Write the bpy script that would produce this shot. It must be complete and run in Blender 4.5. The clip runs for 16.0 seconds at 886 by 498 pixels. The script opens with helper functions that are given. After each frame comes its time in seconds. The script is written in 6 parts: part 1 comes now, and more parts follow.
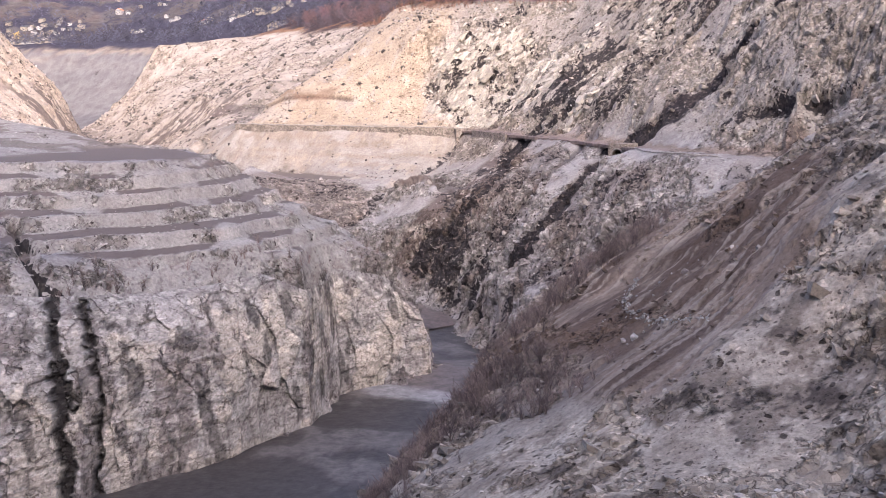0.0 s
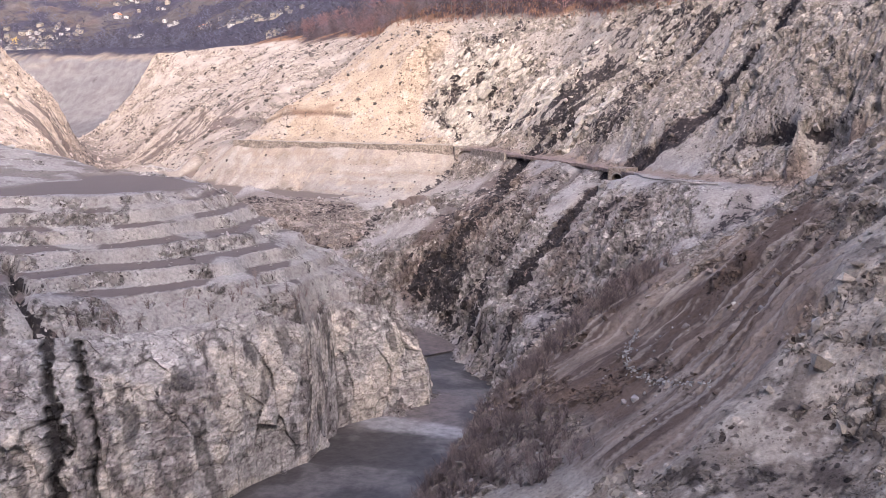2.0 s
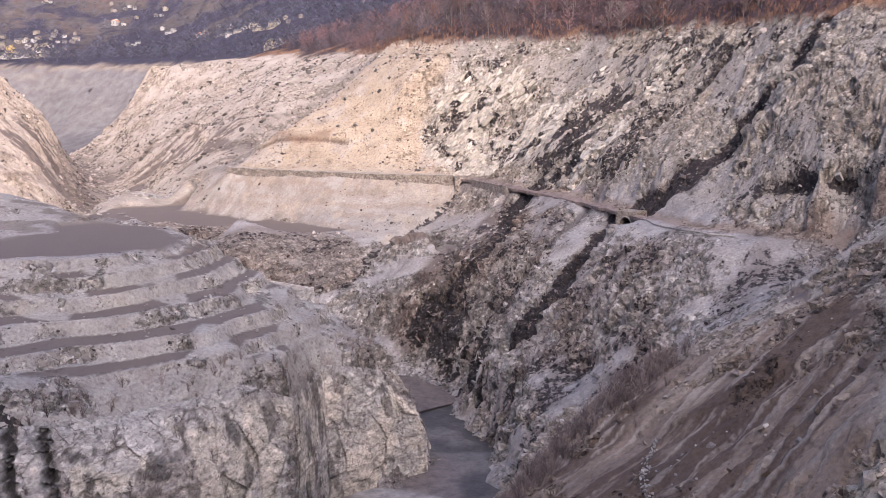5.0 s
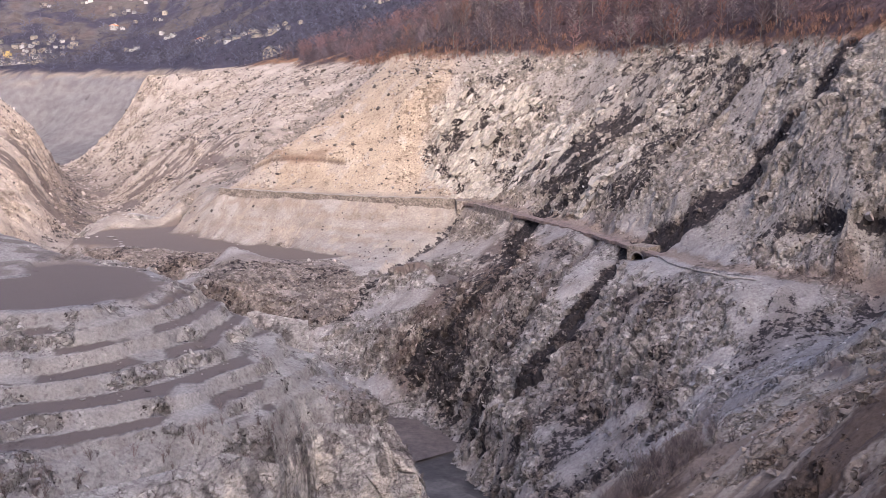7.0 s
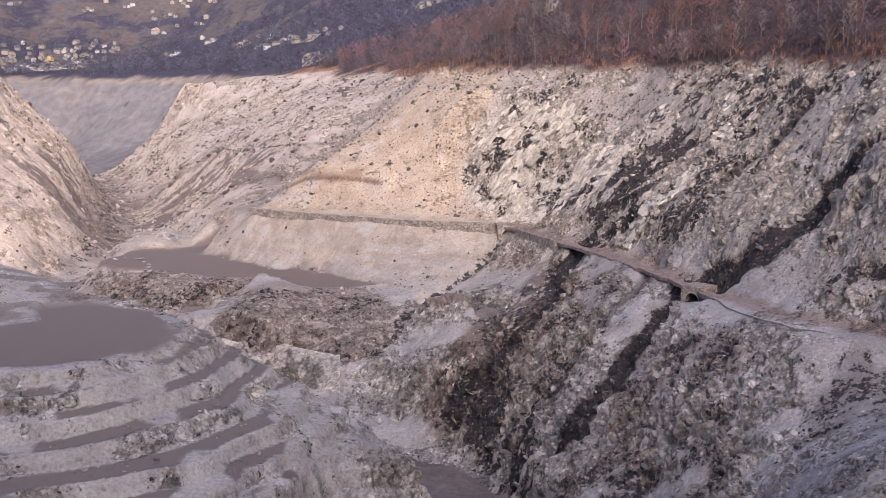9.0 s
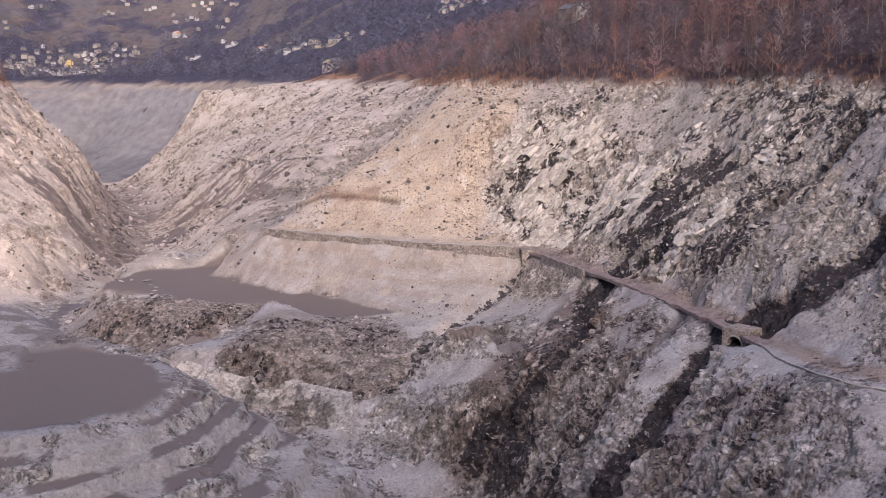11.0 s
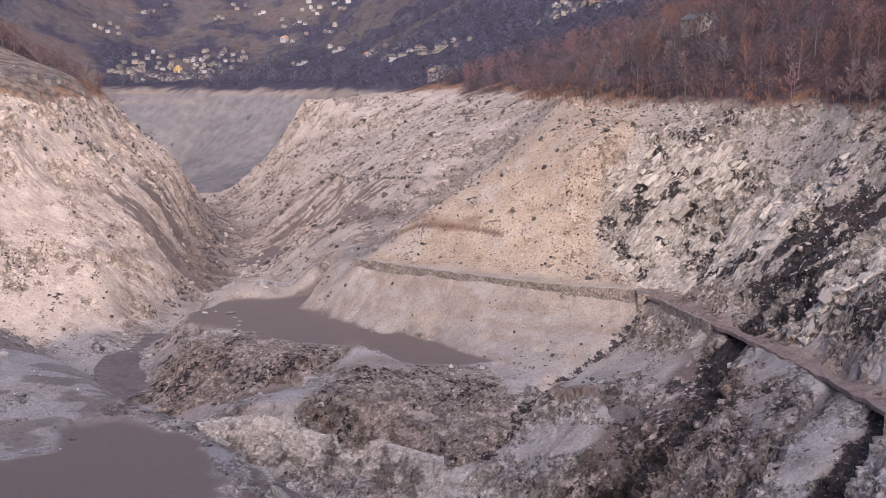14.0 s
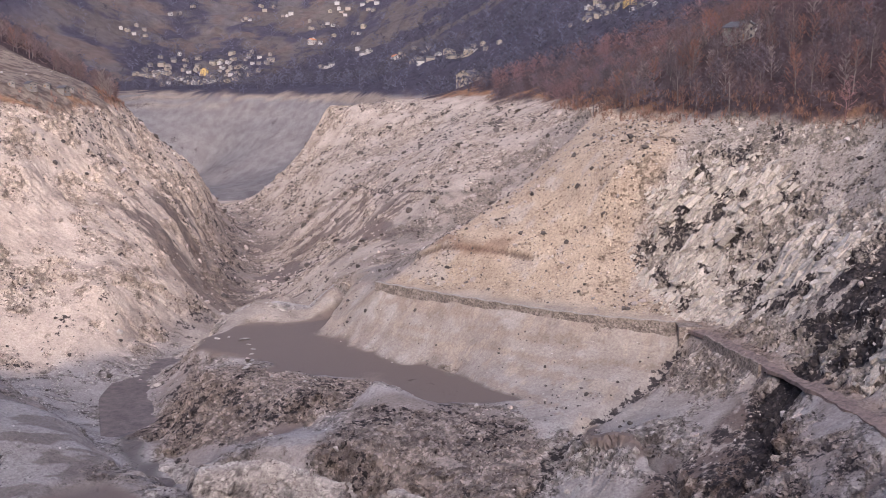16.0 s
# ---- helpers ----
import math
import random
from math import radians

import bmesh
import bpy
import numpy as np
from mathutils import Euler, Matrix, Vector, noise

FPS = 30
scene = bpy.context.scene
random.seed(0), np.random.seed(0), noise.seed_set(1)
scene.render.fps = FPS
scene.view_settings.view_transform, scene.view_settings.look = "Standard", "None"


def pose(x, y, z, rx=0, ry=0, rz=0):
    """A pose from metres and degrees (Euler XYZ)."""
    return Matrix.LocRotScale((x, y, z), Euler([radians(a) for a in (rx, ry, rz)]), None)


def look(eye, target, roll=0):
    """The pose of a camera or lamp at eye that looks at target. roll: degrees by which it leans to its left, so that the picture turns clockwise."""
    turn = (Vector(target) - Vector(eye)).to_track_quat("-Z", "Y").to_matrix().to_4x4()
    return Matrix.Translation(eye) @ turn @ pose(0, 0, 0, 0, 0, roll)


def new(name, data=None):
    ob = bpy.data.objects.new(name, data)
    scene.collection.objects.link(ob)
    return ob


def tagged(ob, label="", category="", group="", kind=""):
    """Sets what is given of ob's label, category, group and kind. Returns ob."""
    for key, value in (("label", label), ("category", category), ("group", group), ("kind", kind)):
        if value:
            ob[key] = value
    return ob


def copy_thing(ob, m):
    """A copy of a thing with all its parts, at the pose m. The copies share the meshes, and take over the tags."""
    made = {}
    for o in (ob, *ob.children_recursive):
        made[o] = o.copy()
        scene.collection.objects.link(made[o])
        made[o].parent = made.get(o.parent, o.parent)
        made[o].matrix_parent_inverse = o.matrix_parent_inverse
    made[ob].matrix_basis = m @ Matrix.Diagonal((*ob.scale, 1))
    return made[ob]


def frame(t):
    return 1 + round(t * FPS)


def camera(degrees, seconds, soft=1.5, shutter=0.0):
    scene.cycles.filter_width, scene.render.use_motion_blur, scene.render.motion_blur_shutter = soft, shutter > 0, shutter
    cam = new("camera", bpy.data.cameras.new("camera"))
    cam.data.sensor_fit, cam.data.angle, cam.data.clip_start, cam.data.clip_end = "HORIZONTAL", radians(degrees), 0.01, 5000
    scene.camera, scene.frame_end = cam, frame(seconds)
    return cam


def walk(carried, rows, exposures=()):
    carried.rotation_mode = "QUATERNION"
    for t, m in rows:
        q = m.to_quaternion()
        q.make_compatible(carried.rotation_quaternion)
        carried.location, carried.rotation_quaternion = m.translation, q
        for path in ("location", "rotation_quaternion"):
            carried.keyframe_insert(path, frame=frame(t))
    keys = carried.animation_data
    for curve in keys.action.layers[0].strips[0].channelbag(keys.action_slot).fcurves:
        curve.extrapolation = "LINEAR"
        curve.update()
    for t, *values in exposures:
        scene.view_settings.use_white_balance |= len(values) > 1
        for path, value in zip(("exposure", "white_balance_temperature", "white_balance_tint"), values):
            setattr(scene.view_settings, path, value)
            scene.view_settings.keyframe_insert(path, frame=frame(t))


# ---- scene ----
cam = camera(44.6, 16.0, soft=0.5)
METRES, EYE, TILT, LEAN, TURN = 160.0, 80.0, -8.6, 0.0, 0.0
ROWS = [
    (0.0, 0.0, 0.0, 0.0, -0.0, 0.0, 0.0),
    (0.5, 0.0, -0.0019, 0.0109, -0.01, -0.02, 0.0),
    (1.0, -0.0, -0.0023, 0.0232, -0.02, -0.05, 0.02),
    (1.5, 0.0002, 0.0031, 0.0365, -0.05, -0.06, 0.02),
    (2.0, 0.0008, 0.0122, 0.0504, -0.05, -0.07, 0.04),
    (2.5, 0.0014, 0.0237, 0.0646, -0.04, -0.08, 0.05),
    (3.0, 0.002, 0.0373, 0.079, -0.02, -0.08, 0.07),
    (3.5, 0.0029, 0.0533, 0.0939, 0.0, -0.09, 0.08),
    (4.0, 0.0038, 0.0713, 0.1089, 0.02, -0.11, 0.09),
    (6.5, 0.0101, 0.2021, 0.1895, 0.16, -0.2, 0.18),
    (7.0, 0.0115, 0.2319, 0.2059, 0.24, -0.21, 0.18),
    (7.5, 0.0131, 0.2618, 0.222, 0.24, -0.23, 0.19),
    (8.0, 0.0142, 0.2926, 0.2376, 0.61, -0.23, 0.14),
    (8.5, 0.0154, 0.324, 0.2534, 1.73, -0.25, -0.03),
    (11.0, 0.015, 0.4934, 0.3225, 3.71, -0.26, -0.39),
    (11.5, 0.0139, 0.5288, 0.3364, 4.93, -0.28, -0.59),
    (12.0, 0.0125, 0.5658, 0.3493, 6.36, -0.29, -0.81),
    (12.5, 0.0109, 0.6027, 0.362, 7.63, -0.31, -1.02),
    (13.0, 0.0079, 0.639, 0.3747, 8.4, -0.32, -1.14),
    (13.5, 0.0043, 0.6756, 0.3875, 8.98, -0.34, -1.24),
    (14.0, 0.001, 0.7126, 0.3997, 9.38, -0.35, -1.33),
    (14.5, -0.0032, 0.7491, 0.4125, 9.46, -0.37, -1.34),
    (15.0, -0.0079, 0.7851, 0.4254, 9.49, -0.38, -1.35),
    (15.5, -0.0128, 0.8213, 0.4381, 10.1, -0.4, -1.45),
    (16.0, -0.0175, 0.8575, 0.4507, 10.94, -0.43, -1.59),
]
walk(cam, [(t, pose(0, 0, EYE, TILT, LEAN, TURN) @ pose(METRES * x, METRES * y, METRES * z, 90 + pitch, roll, yaw)) for t, x, y, z, yaw, pitch, roll in ROWS],
     exposures=[(0, 2.2, 6120, 18.5), (4, 2.02, 6080, 18.5), (8, 1.76, 6020, 19), (12, 1.48, 5930, 20), (16, 1.4, 5900, 20)])

# ---- light ----
SUN_AZ, SUN_EL = 166.0, 28.0          # bearing from north (y) clockwise, height, in degrees
world = bpy.data.worlds.new("world")
scene.world = world
world.use_nodes = True
wn = world.node_tree.nodes
sky = wn.new("ShaderNodeTexSky")
sky.sky_type, sky.sun_disc = "NISHITA", False
sky.sun_elevation, sky.sun_rotation = radians(SUN_EL), radians(SUN_AZ)
sky.altitude, sky.dust_density, sky.air_density = 450, 6.0, 0.7
sky.ozone_density = 0.3
world.node_tree.links.new(sky.outputs[0], wn["Background"].inputs[0])
wn["Background"].inputs[1].default_value = 0.15
sun_data = bpy.data.lights.new("sun", "SUN")
sun_data.energy, sun_data.angle, sun_data.color = 0.6, radians(10.0), (1.0, 0.85, 0.67)
sun = new("sun", sun_data)
az, el = radians(SUN_AZ), radians(SUN_EL)
sun.matrix_world = look((math.sin(az) * math.cos(el) * 900, math.cos(az) * math.cos(el) * 900, math.sin(el) * 900), (0, 0, 0))

# ---- landforms ----
# Each landform is a line on the ground (x, y, z): banks, rims, toes, crests.
LAND = []


def line(step, *pts):
    """A landform line; the ground is stretched between all of them."""
    p = np.array(pts, float)
    out = [p[0]]
    for a, b in zip(p[:-1], p[1:]):
        n = max(1, int(np.hypot(*(b - a)[:2]) / step + 0.5))
        out += [a + (b - a) * (i + 1) / n for i in range(n)]
    LAND.append(np.array(out))


# river bed, from behind the camera up the valley
line(14, (-150, 60, 2), (-95, 130, 3), (-55, 182, 3.5), (-28, 205, 4), (-14, 226, 4), (-10, 248, 4.5), (3, 272, 5), (8, 296, 5.5), (4, 328, 6.5))
line(16, (4, 328, 6.5), (-12, 346, 9), (-42, 356, 14), (-80, 370, 19), (-115, 392, 25), (-142, 424, 27), (-166, 470, 29), (-172, 540, 31), (-188, 620, 33), (-217, 700, 36))
line(60, (-217, 700, 36), (-262, 800, 38), (-340, 940, 39), (-420, 1090, 42))
# left terrace: rim over the cliff, toe of the cliff
line(8, (-210, 150, 62), (-150, 170, 55), (-110, 188, 48), (-78, 203, 42), (-60, 220, 39), (-50, 228, 39), (-40, 236, 41), (-31, 243, 39), (-27, 264, 37), (-16, 273, 34), (-8, 278, 27))
line(8, (-190, 110, 4), (-100, 168, 4), (-75, 181, 4), (-58, 199, 4), (-46, 210, 4), (-38, 224, 4), (-31, 230, 4.5), (-26, 255, 6), (-17, 263, 6), (-8, 268, 7), (-4, 275, 6), (-4, 292, 6), (-10, 314, 8))
# far rim of the terrace and the foot behind it
line(9, (-8, 280, 27), (-14, 286, 34), (-27, 289, 43), (-40, 290, 49.5), (-53, 291, 57), (-62, 289, 62), (-72, 299, 63), (-82, 307, 63.2), (-99, 320, 63.6), (-120, 337, 64.2), (-142, 354, 65), (-190, 385, 72), (-300, 395, 105))
line(14, (-12, 316, 9), (-36, 328, 15), (-66, 338, 21), (-96, 352, 25), (-130, 384, 28), (-168, 426, 31), (-205, 458, 33))
# terrace surface, rising to a mud flat
line(12, (-97, 212, 52), (-76, 217, 46), (-66, 228, 47), (-55, 235, 47), (-41, 246, 44), (-31, 262, 42), (-23, 282, 39))
line(12, (-110, 232, 58), (-82, 236, 54), (-66, 244, 54), (-52, 258, 53), (-46, 274, 51), (-41, 284, 49))
line(12, (-130, 240, 63), (-85, 246, 62.6), (-70, 252, 62.6), (-63, 266, 62.6), (-61, 280, 62.6), (-68, 291, 62.4), (-84, 304, 62.6))
line(16, (-104, 258, 63), (-84, 276, 62.6), (-108, 292, 63.2), (-100, 310, 63.2))
line(25, (-150, 255, 67), (-135, 300, 67), (-180, 290, 74), (-240, 300, 92))
# near slope: foot, lip, bank, crest of the spur
line(10, (-70, 20, 6), (-38, 95, 8), (-22, 150, 8), (-2, 190, 6), (6, 215, 6), (18, 240, 7), (17, 262, 7), (15, 285, 7), (14, 300, 8), (9, 333, 9), (-4, 352, 12))
line(10, (-30, 60, 22), (-13, 118, 27), (-3, 145, 30), (4, 166, 33), (10, 190, 35), (22, 203, 43), (40, 202, 54), (55, 199, 63), (75, 200, 77), (100, 205, 97))
line(12, (5, 60, 33), (1, 108, 34), (9, 152, 39), (20, 178, 44), (31, 163, 50), (26, 150, 47.5), (20, 134, 44), (16, 98, 41.5), (20, 60, 38))
line(12, (40, 60, 44), (36, 95, 45), (42, 112, 51.4), (32, 118, 52), (32, 129, 51), (40, 150, 57), (46, 173, 60), (52, 180, 64), (56, 196, 63))
line(14, (60, 90, 60), (49, 131, 66), (55, 170, 67), (66, 192, 70), (80, 190, 79))
line(30, (90, 80, 80), (80, 140, 88), (95, 175, 96), (120, 190, 117), (140, 120, 130), (130, 40, 110))
# gully behind the spur
line(10, (18, 236, 8), (30, 240, 18), (44, 240, 34), (58, 240, 47), (76, 240, 58), (95, 242, 66))
# gorge wall on the right, up to the road
line(9, (19, 262, 14), (20, 285, 22), (16, 300, 24), (12, 316, 25), (9, 338, 21), (-3, 362, 28), (-22, 376, 29), (-31, 386, 31), (-55, 388, 29), (-74, 390, 33))
line(12, (37, 281, 27), (26, 313, 37), (26, 345, 45), (17, 360, 44), (7, 392, 44), (-9, 398, 48), (-16, 402, 46))
line(12, (62, 268, 48), (48, 284, 48), (43, 300, 46), (33, 345, 52), (26, 365, 52), (22, 388, 51), (14, 420, 53))
# the road: a level shelf, its inner edge, and the ground under its wall
ROAD = [(-94, 500), (-66, 483), (-33, 466), (-14, 459), (6, 456), (14, 444), (19, 430), (26, 415), (33, 400), (39, 385), (45, 368), (52, 347), (59, 320), (66, 298), (81, 285), (98, 271), (112, 246), (128, 225)]
ROAD_Z = 62.0
line(6, *[(x, y, ROAD_Z) for x, y in ROAD])
line(8, (-92, 504, 62.3), (-64, 488, 62.3), (-31, 471, 62.3), (-12, 464, 62.3), (9, 461, 62.3), (18, 446, 62.3), (23, 432, 62.3), (30, 417, 62.3), (37, 402, 62.3), (43, 387, 62.3), (49, 370, 62.3), (56, 349, 62.3), (63, 322, 62.3), (69, 301, 62.3), (83, 289, 62.3), (101, 274, 62.3))
line(8, (-64, 479, 60.3), (-34, 462, 58.5), (-15, 455.5, 57.5), (3, 453, 57), (10.5, 443, 57.5), (15.5, 429, 58.5), (22.5, 413.5, 56.5), (29.5, 398.5, 57), (35.5, 383.5, 60.5), (41.5, 366.5, 60.8), (48.5, 345.5, 58), (55.5, 318, 61), (62, 293, 61), (77, 281, 61))
# slope over the road
line(14, (-72, 510, 78), (-45, 500, 79), (-15, 490, 79), (4, 488, 82), (29, 474, 79), (47, 404, 78.5), (58, 365, 76), (70, 330, 76), (81, 343, 83), (92, 284, 80), (112, 262, 88))
line(18, (-16, 500, 101), (19, 497, 105), (40, 470, 89), (61, 403, 90), (66, 425, 95), (88, 340, 93), (95, 314, 101), (112, 285, 105), (128, 250, 112))
# high-water line
WATER = 117.0
line(25, (-26, 562, 118), (5, 535, 119), (30, 512, 118), (62, 488, 118), (84, 430, 118), (98, 380, 118), (110, 330, 118), (124, 300, 120), (150, 250, 127))
# fan between the road and the mud bench, the bench, its edge
line(12, (-94, 496, 60), (-60, 470, 53), (-33, 455, 53), (-14, 446, 51), (-8, 428, 46))
line(12, (-134, 540, 45), (-120, 500, 43.6), (-82, 470, 43.6), (-62, 462, 43.6), (-44, 440, 43.6), (-30, 424, 43.4))
line(12, (-150, 475, 43), (-148, 500, 43), (-124, 488, 43), (-104, 456, 43), (-90, 450, 43), (-72, 436, 43), (-60, 428, 43.2))
line(10, (-22, 418, 43), (-45, 424, 43.6), (-62, 408, 42.5), (-70, 398, 41), (-95, 394, 40), (-113, 391, 37))
line(10, (-104, 404, 37.5), (-92, 416, 38), (-84, 436, 40))
line(12, (-141, 424, 43), (-130, 438, 45), (-110, 434, 46), (-92, 424, 46), (-76, 428, 48))
line(10, (-146, 424, 30), (-134, 414, 30), (-118, 402, 30))
line(10, (-96, 386, 26), (-76, 383, 25), (-58, 376, 20), (-40, 368, 18), (-26, 364, 17))
# gully under the arch
line(10, (3, 449, 55), (-5, 426, 45), (-15, 408, 42), (-25, 384, 28), (-24, 366, 14))
# bench edge over the upper gorge and its outcrop
line(12, (-154, 476, 40), (-157, 500, 40), (-158, 516, 45), (-148, 524, 50), (-138, 530, 51), (-128, 538, 50), (-136, 570, 50), (-160, 600, 44), (-138, 622, 57), (-165, 680, 52), (-205, 740, 52), (-225, 800, 56))
# left wall
line(16, (-260, 430, 40), (-209, 470, 34), (-190, 484, 35), (-189, 512, 36), (-192, 548, 48), (-206, 600, 50), (-222, 660, 52), (-248, 740, 50), (-262, 780, 46))
line(20, (-290, 450, 70), (-232, 490, 58), (-216, 504, 56), (-201, 507, 57), (-205, 560, 63), (-236, 672, 79), (-272, 750, 80), (-290, 790, 62))
line(20, (-300, 480, 95), (-246, 530, 98), (-236, 530, 82), (-238, 580, 96), (-262, 680, 99), (-296, 740, 100))
line(20, (-320, 490, 119), (-262, 545, 118), (-256, 600, 118), (-272, 660, 119), (-302, 720, 118), (-330, 770, 112), (-350, 830, 70), (-390, 920, 46))
# middle distance
line(20, (-94, 502, 62), (-122, 530, 53), (-132, 570, 55))
line(20, (-72, 511, 78), (-48, 530, 95), (-26, 560, 118))
line(20, (-76, 552, 64), (-60, 594, 73), (-46, 630, 95), (-34, 658, 118))
line(25, (-34, 662, 118), (-60, 740, 118), (-96, 800, 117), (-140, 850, 116), (-185, 885, 116), (-234, 903, 114))
line(20, (-95, 608, 82), (-81, 672, 100), (-108, 690, 98), (-148, 798, 92), (-180, 830, 92))
line(25, (-110, 590, 70), (-150, 690, 70), (-190, 770, 74), (-228, 850, 78), (-246, 885, 84), (-262, 850, 58))
line(40, (-262, 920, 56), (-225, 965, 66), (-180, 985, 90), (-140, 985, 116))
# far bank
line(50, (-520, 1080, 80), (-440, 1060, 52), (-370, 1060, 54), (-310, 1060, 66))
line(50, (-640, 1180, 122), (-500, 1160, 117), (-430, 1150, 116), (-350, 1140, 116), (-280, 1110, 116), (-225, 1030, 116))
# wooded hills
line(60, (-480, 1360, 128), (-380, 1300, 127), (-280, 1250, 130), (-230, 1110, 140), (-150, 1040, 138), (-90, 930, 142))
line(60, (-800, 1350, 260), (-620, 1500, 190), (-420, 1560, 190), (-250, 1480, 215), (-120, 1300, 225), (-20, 1120, 205), (30, 960, 190), (60, 800, 170))
line(120, (-1300, 1500, 620), (-900, 1900, 420), (-600, 2000, 360), (-300, 1950, 400), (0, 1700, 420), (250, 1300, 400), (300, 1000, 340))
line(200, (-1500, 2900, 1000), (-500, 2900, 900), (500, 2700, 1000), (1200, 2000, 1000))
line(50, (20, 600, 148), (70, 560, 150), (110, 500, 152), (140, 440, 154), (165, 380, 156), (190, 320, 160))
line(80, (120, 700, 215), (190, 600, 225), (240, 500, 230), (290, 400, 235), (320, 280, 240))
line(150, (400, 900, 430), (500, 600, 440), (560, 300, 450), (500, 0, 430), (420, -250, 400))
line(60, (-300, 520, 132), (-310, 600, 136), (-318, 680, 134), (-345, 740, 132))
line(80, (-400, 480, 190), (-400, 600, 196), (-410, 700, 190), (-430, 800, 165), (-500, 900, 120))
line(120, (-620, 500, 330), (-620, 700, 330), (-680, 850, 280), (-900, 1000, 330), (-1100, 1200, 480))
line(120, (-300, 200, 120), (-400, 50, 160), (-500, 300, 230), (-700, 100, 330))
# an unseen mountain ridge added behind, which keeps the sun off the near valley
line(80, (-1200, -330, 420), (-500, -330, 395), (0, -330, 390), (400, -330, 430), (900, -300, 520))
line(120, (-160, -150, 2), (-60, -190, 40), (100, -120, 90), (-300, -120, 140))

KNOTS = np.concatenate(LAND)
keep = []
for i, p in enumerate(KNOTS):
    if all(np.hypot(*(p - KNOTS[j])[:2]) > 1.2 for j in keep):
        keep.append(i)
KNOTS = KNOTS[keep]
C0, CS = np.array([0.0, 400.0]), 400.0
_k = (KNOTS[:, :2] - C0) / CS
_n = len(_k)
_A = np.zeros((_n + 3, _n + 3))
_A[:_n, :_n] = np.hypot(_k[:, None, 0] - _k[None, :, 0], _k[:, None, 1] - _k[None, :, 1]) - 0.0015 * np.eye(_n)
_A[:_n, _n], _A[:_n, _n + 1:] = 1, _k
_A[_n:, :_n] = _A[:_n, _n:].T
WEIGHT = np.linalg.solve(_A, np.concatenate([KNOTS[:, 2], np.zeros(3)]))


def stretch(x, y):
    """The height of the ground stretched between the landforms, with no detail."""
    u = ((np.asarray(x, float).ravel() - C0[0]) / CS).astype(np.float32)
    v = ((np.asarray(y, float).ravel() - C0[1]) / CS).astype(np.float32)
    out = np.empty(len(u))
    kx, ky, w = _k[:, 0].astype(np.float32), _k[:, 1].astype(np.float32), WEIGHT[:_n].astype(np.float32)
    for a in range(0, len(u), 8192):
        s = slice(a, a + 8192)
        out[s] = np.sqrt((u[s, None] - kx) ** 2 + (v[s, None] - ky) ** 2) @ w
    return out + WEIGHT[_n] + WEIGHT[_n + 1] * u + WEIGHT[_n + 2] * v


def rnd(ix, iy, iz, seed):
    h = (ix.astype(np.int64) * 374761393 + iy.astype(np.int64) * 668265263 + iz.astype(np.int64) * 2147483647 + seed * 1442695041) & 0xFFFFFFFF
    h = ((h ^ (h >> 13)) * 1274126177) & 0xFFFFFFFF
    h = ((h ^ (h >> 16)) * 2246822519) & 0xFFFFFFFF
    return ((h ^ (h >> 15)) & 0xFFFFFF) / float(0xFFFFFF)


def vnoise(x, y, z, seed):
    ix, iy, iz = np.floor(x), np.floor(y), np.floor(z)
    fx, fy, fz = x - ix, y - iy, z - iz
    fx, fy, fz = (f * f * (3 - 2 * f) for f in (fx, fy, fz))
    out = 0
    for a in (0, 1):
        for b in (0, 1):
            for c in (0, 1):
                out = out + rnd(ix + a, iy + b, iz + c, seed) * (fx if a else 1 - fx) * (fy if b else 1 - fy) * (fz if c else 1 - fz)
    return out * 2 - 1


def fbm(x, y, z, size, octaves, seed, gain=0.5):
    out, amp, f = 0, 1.0, 1.0 / size
    for o in range(octaves):
        out = out + amp * vnoise(x * f + 17 * o, y * f - 9 * o, z * f + 5 * o, seed + o)
        amp, f = amp * gain, f * 2.03
    return out


def rnd3(ix, iy, iz, seed):
    """Three random numbers for each cell."""
    h = (ix * 374761393 + iy * 668265263 + iz * 2147483647 + seed * 1442695041) & 0xFFFFFFFF
    h = ((h ^ (h >> 13)) * 1274126177) & 0xFFFFFFFF
    h = ((h ^ (h >> 16)) * 2246822519) & 0xFFFFFFFF
    h ^= h >> 15
    return (h & 1023) / 1023.0, ((h >> 10) & 1023) / 1023.0, ((h >> 20) & 1023) / 1023.0


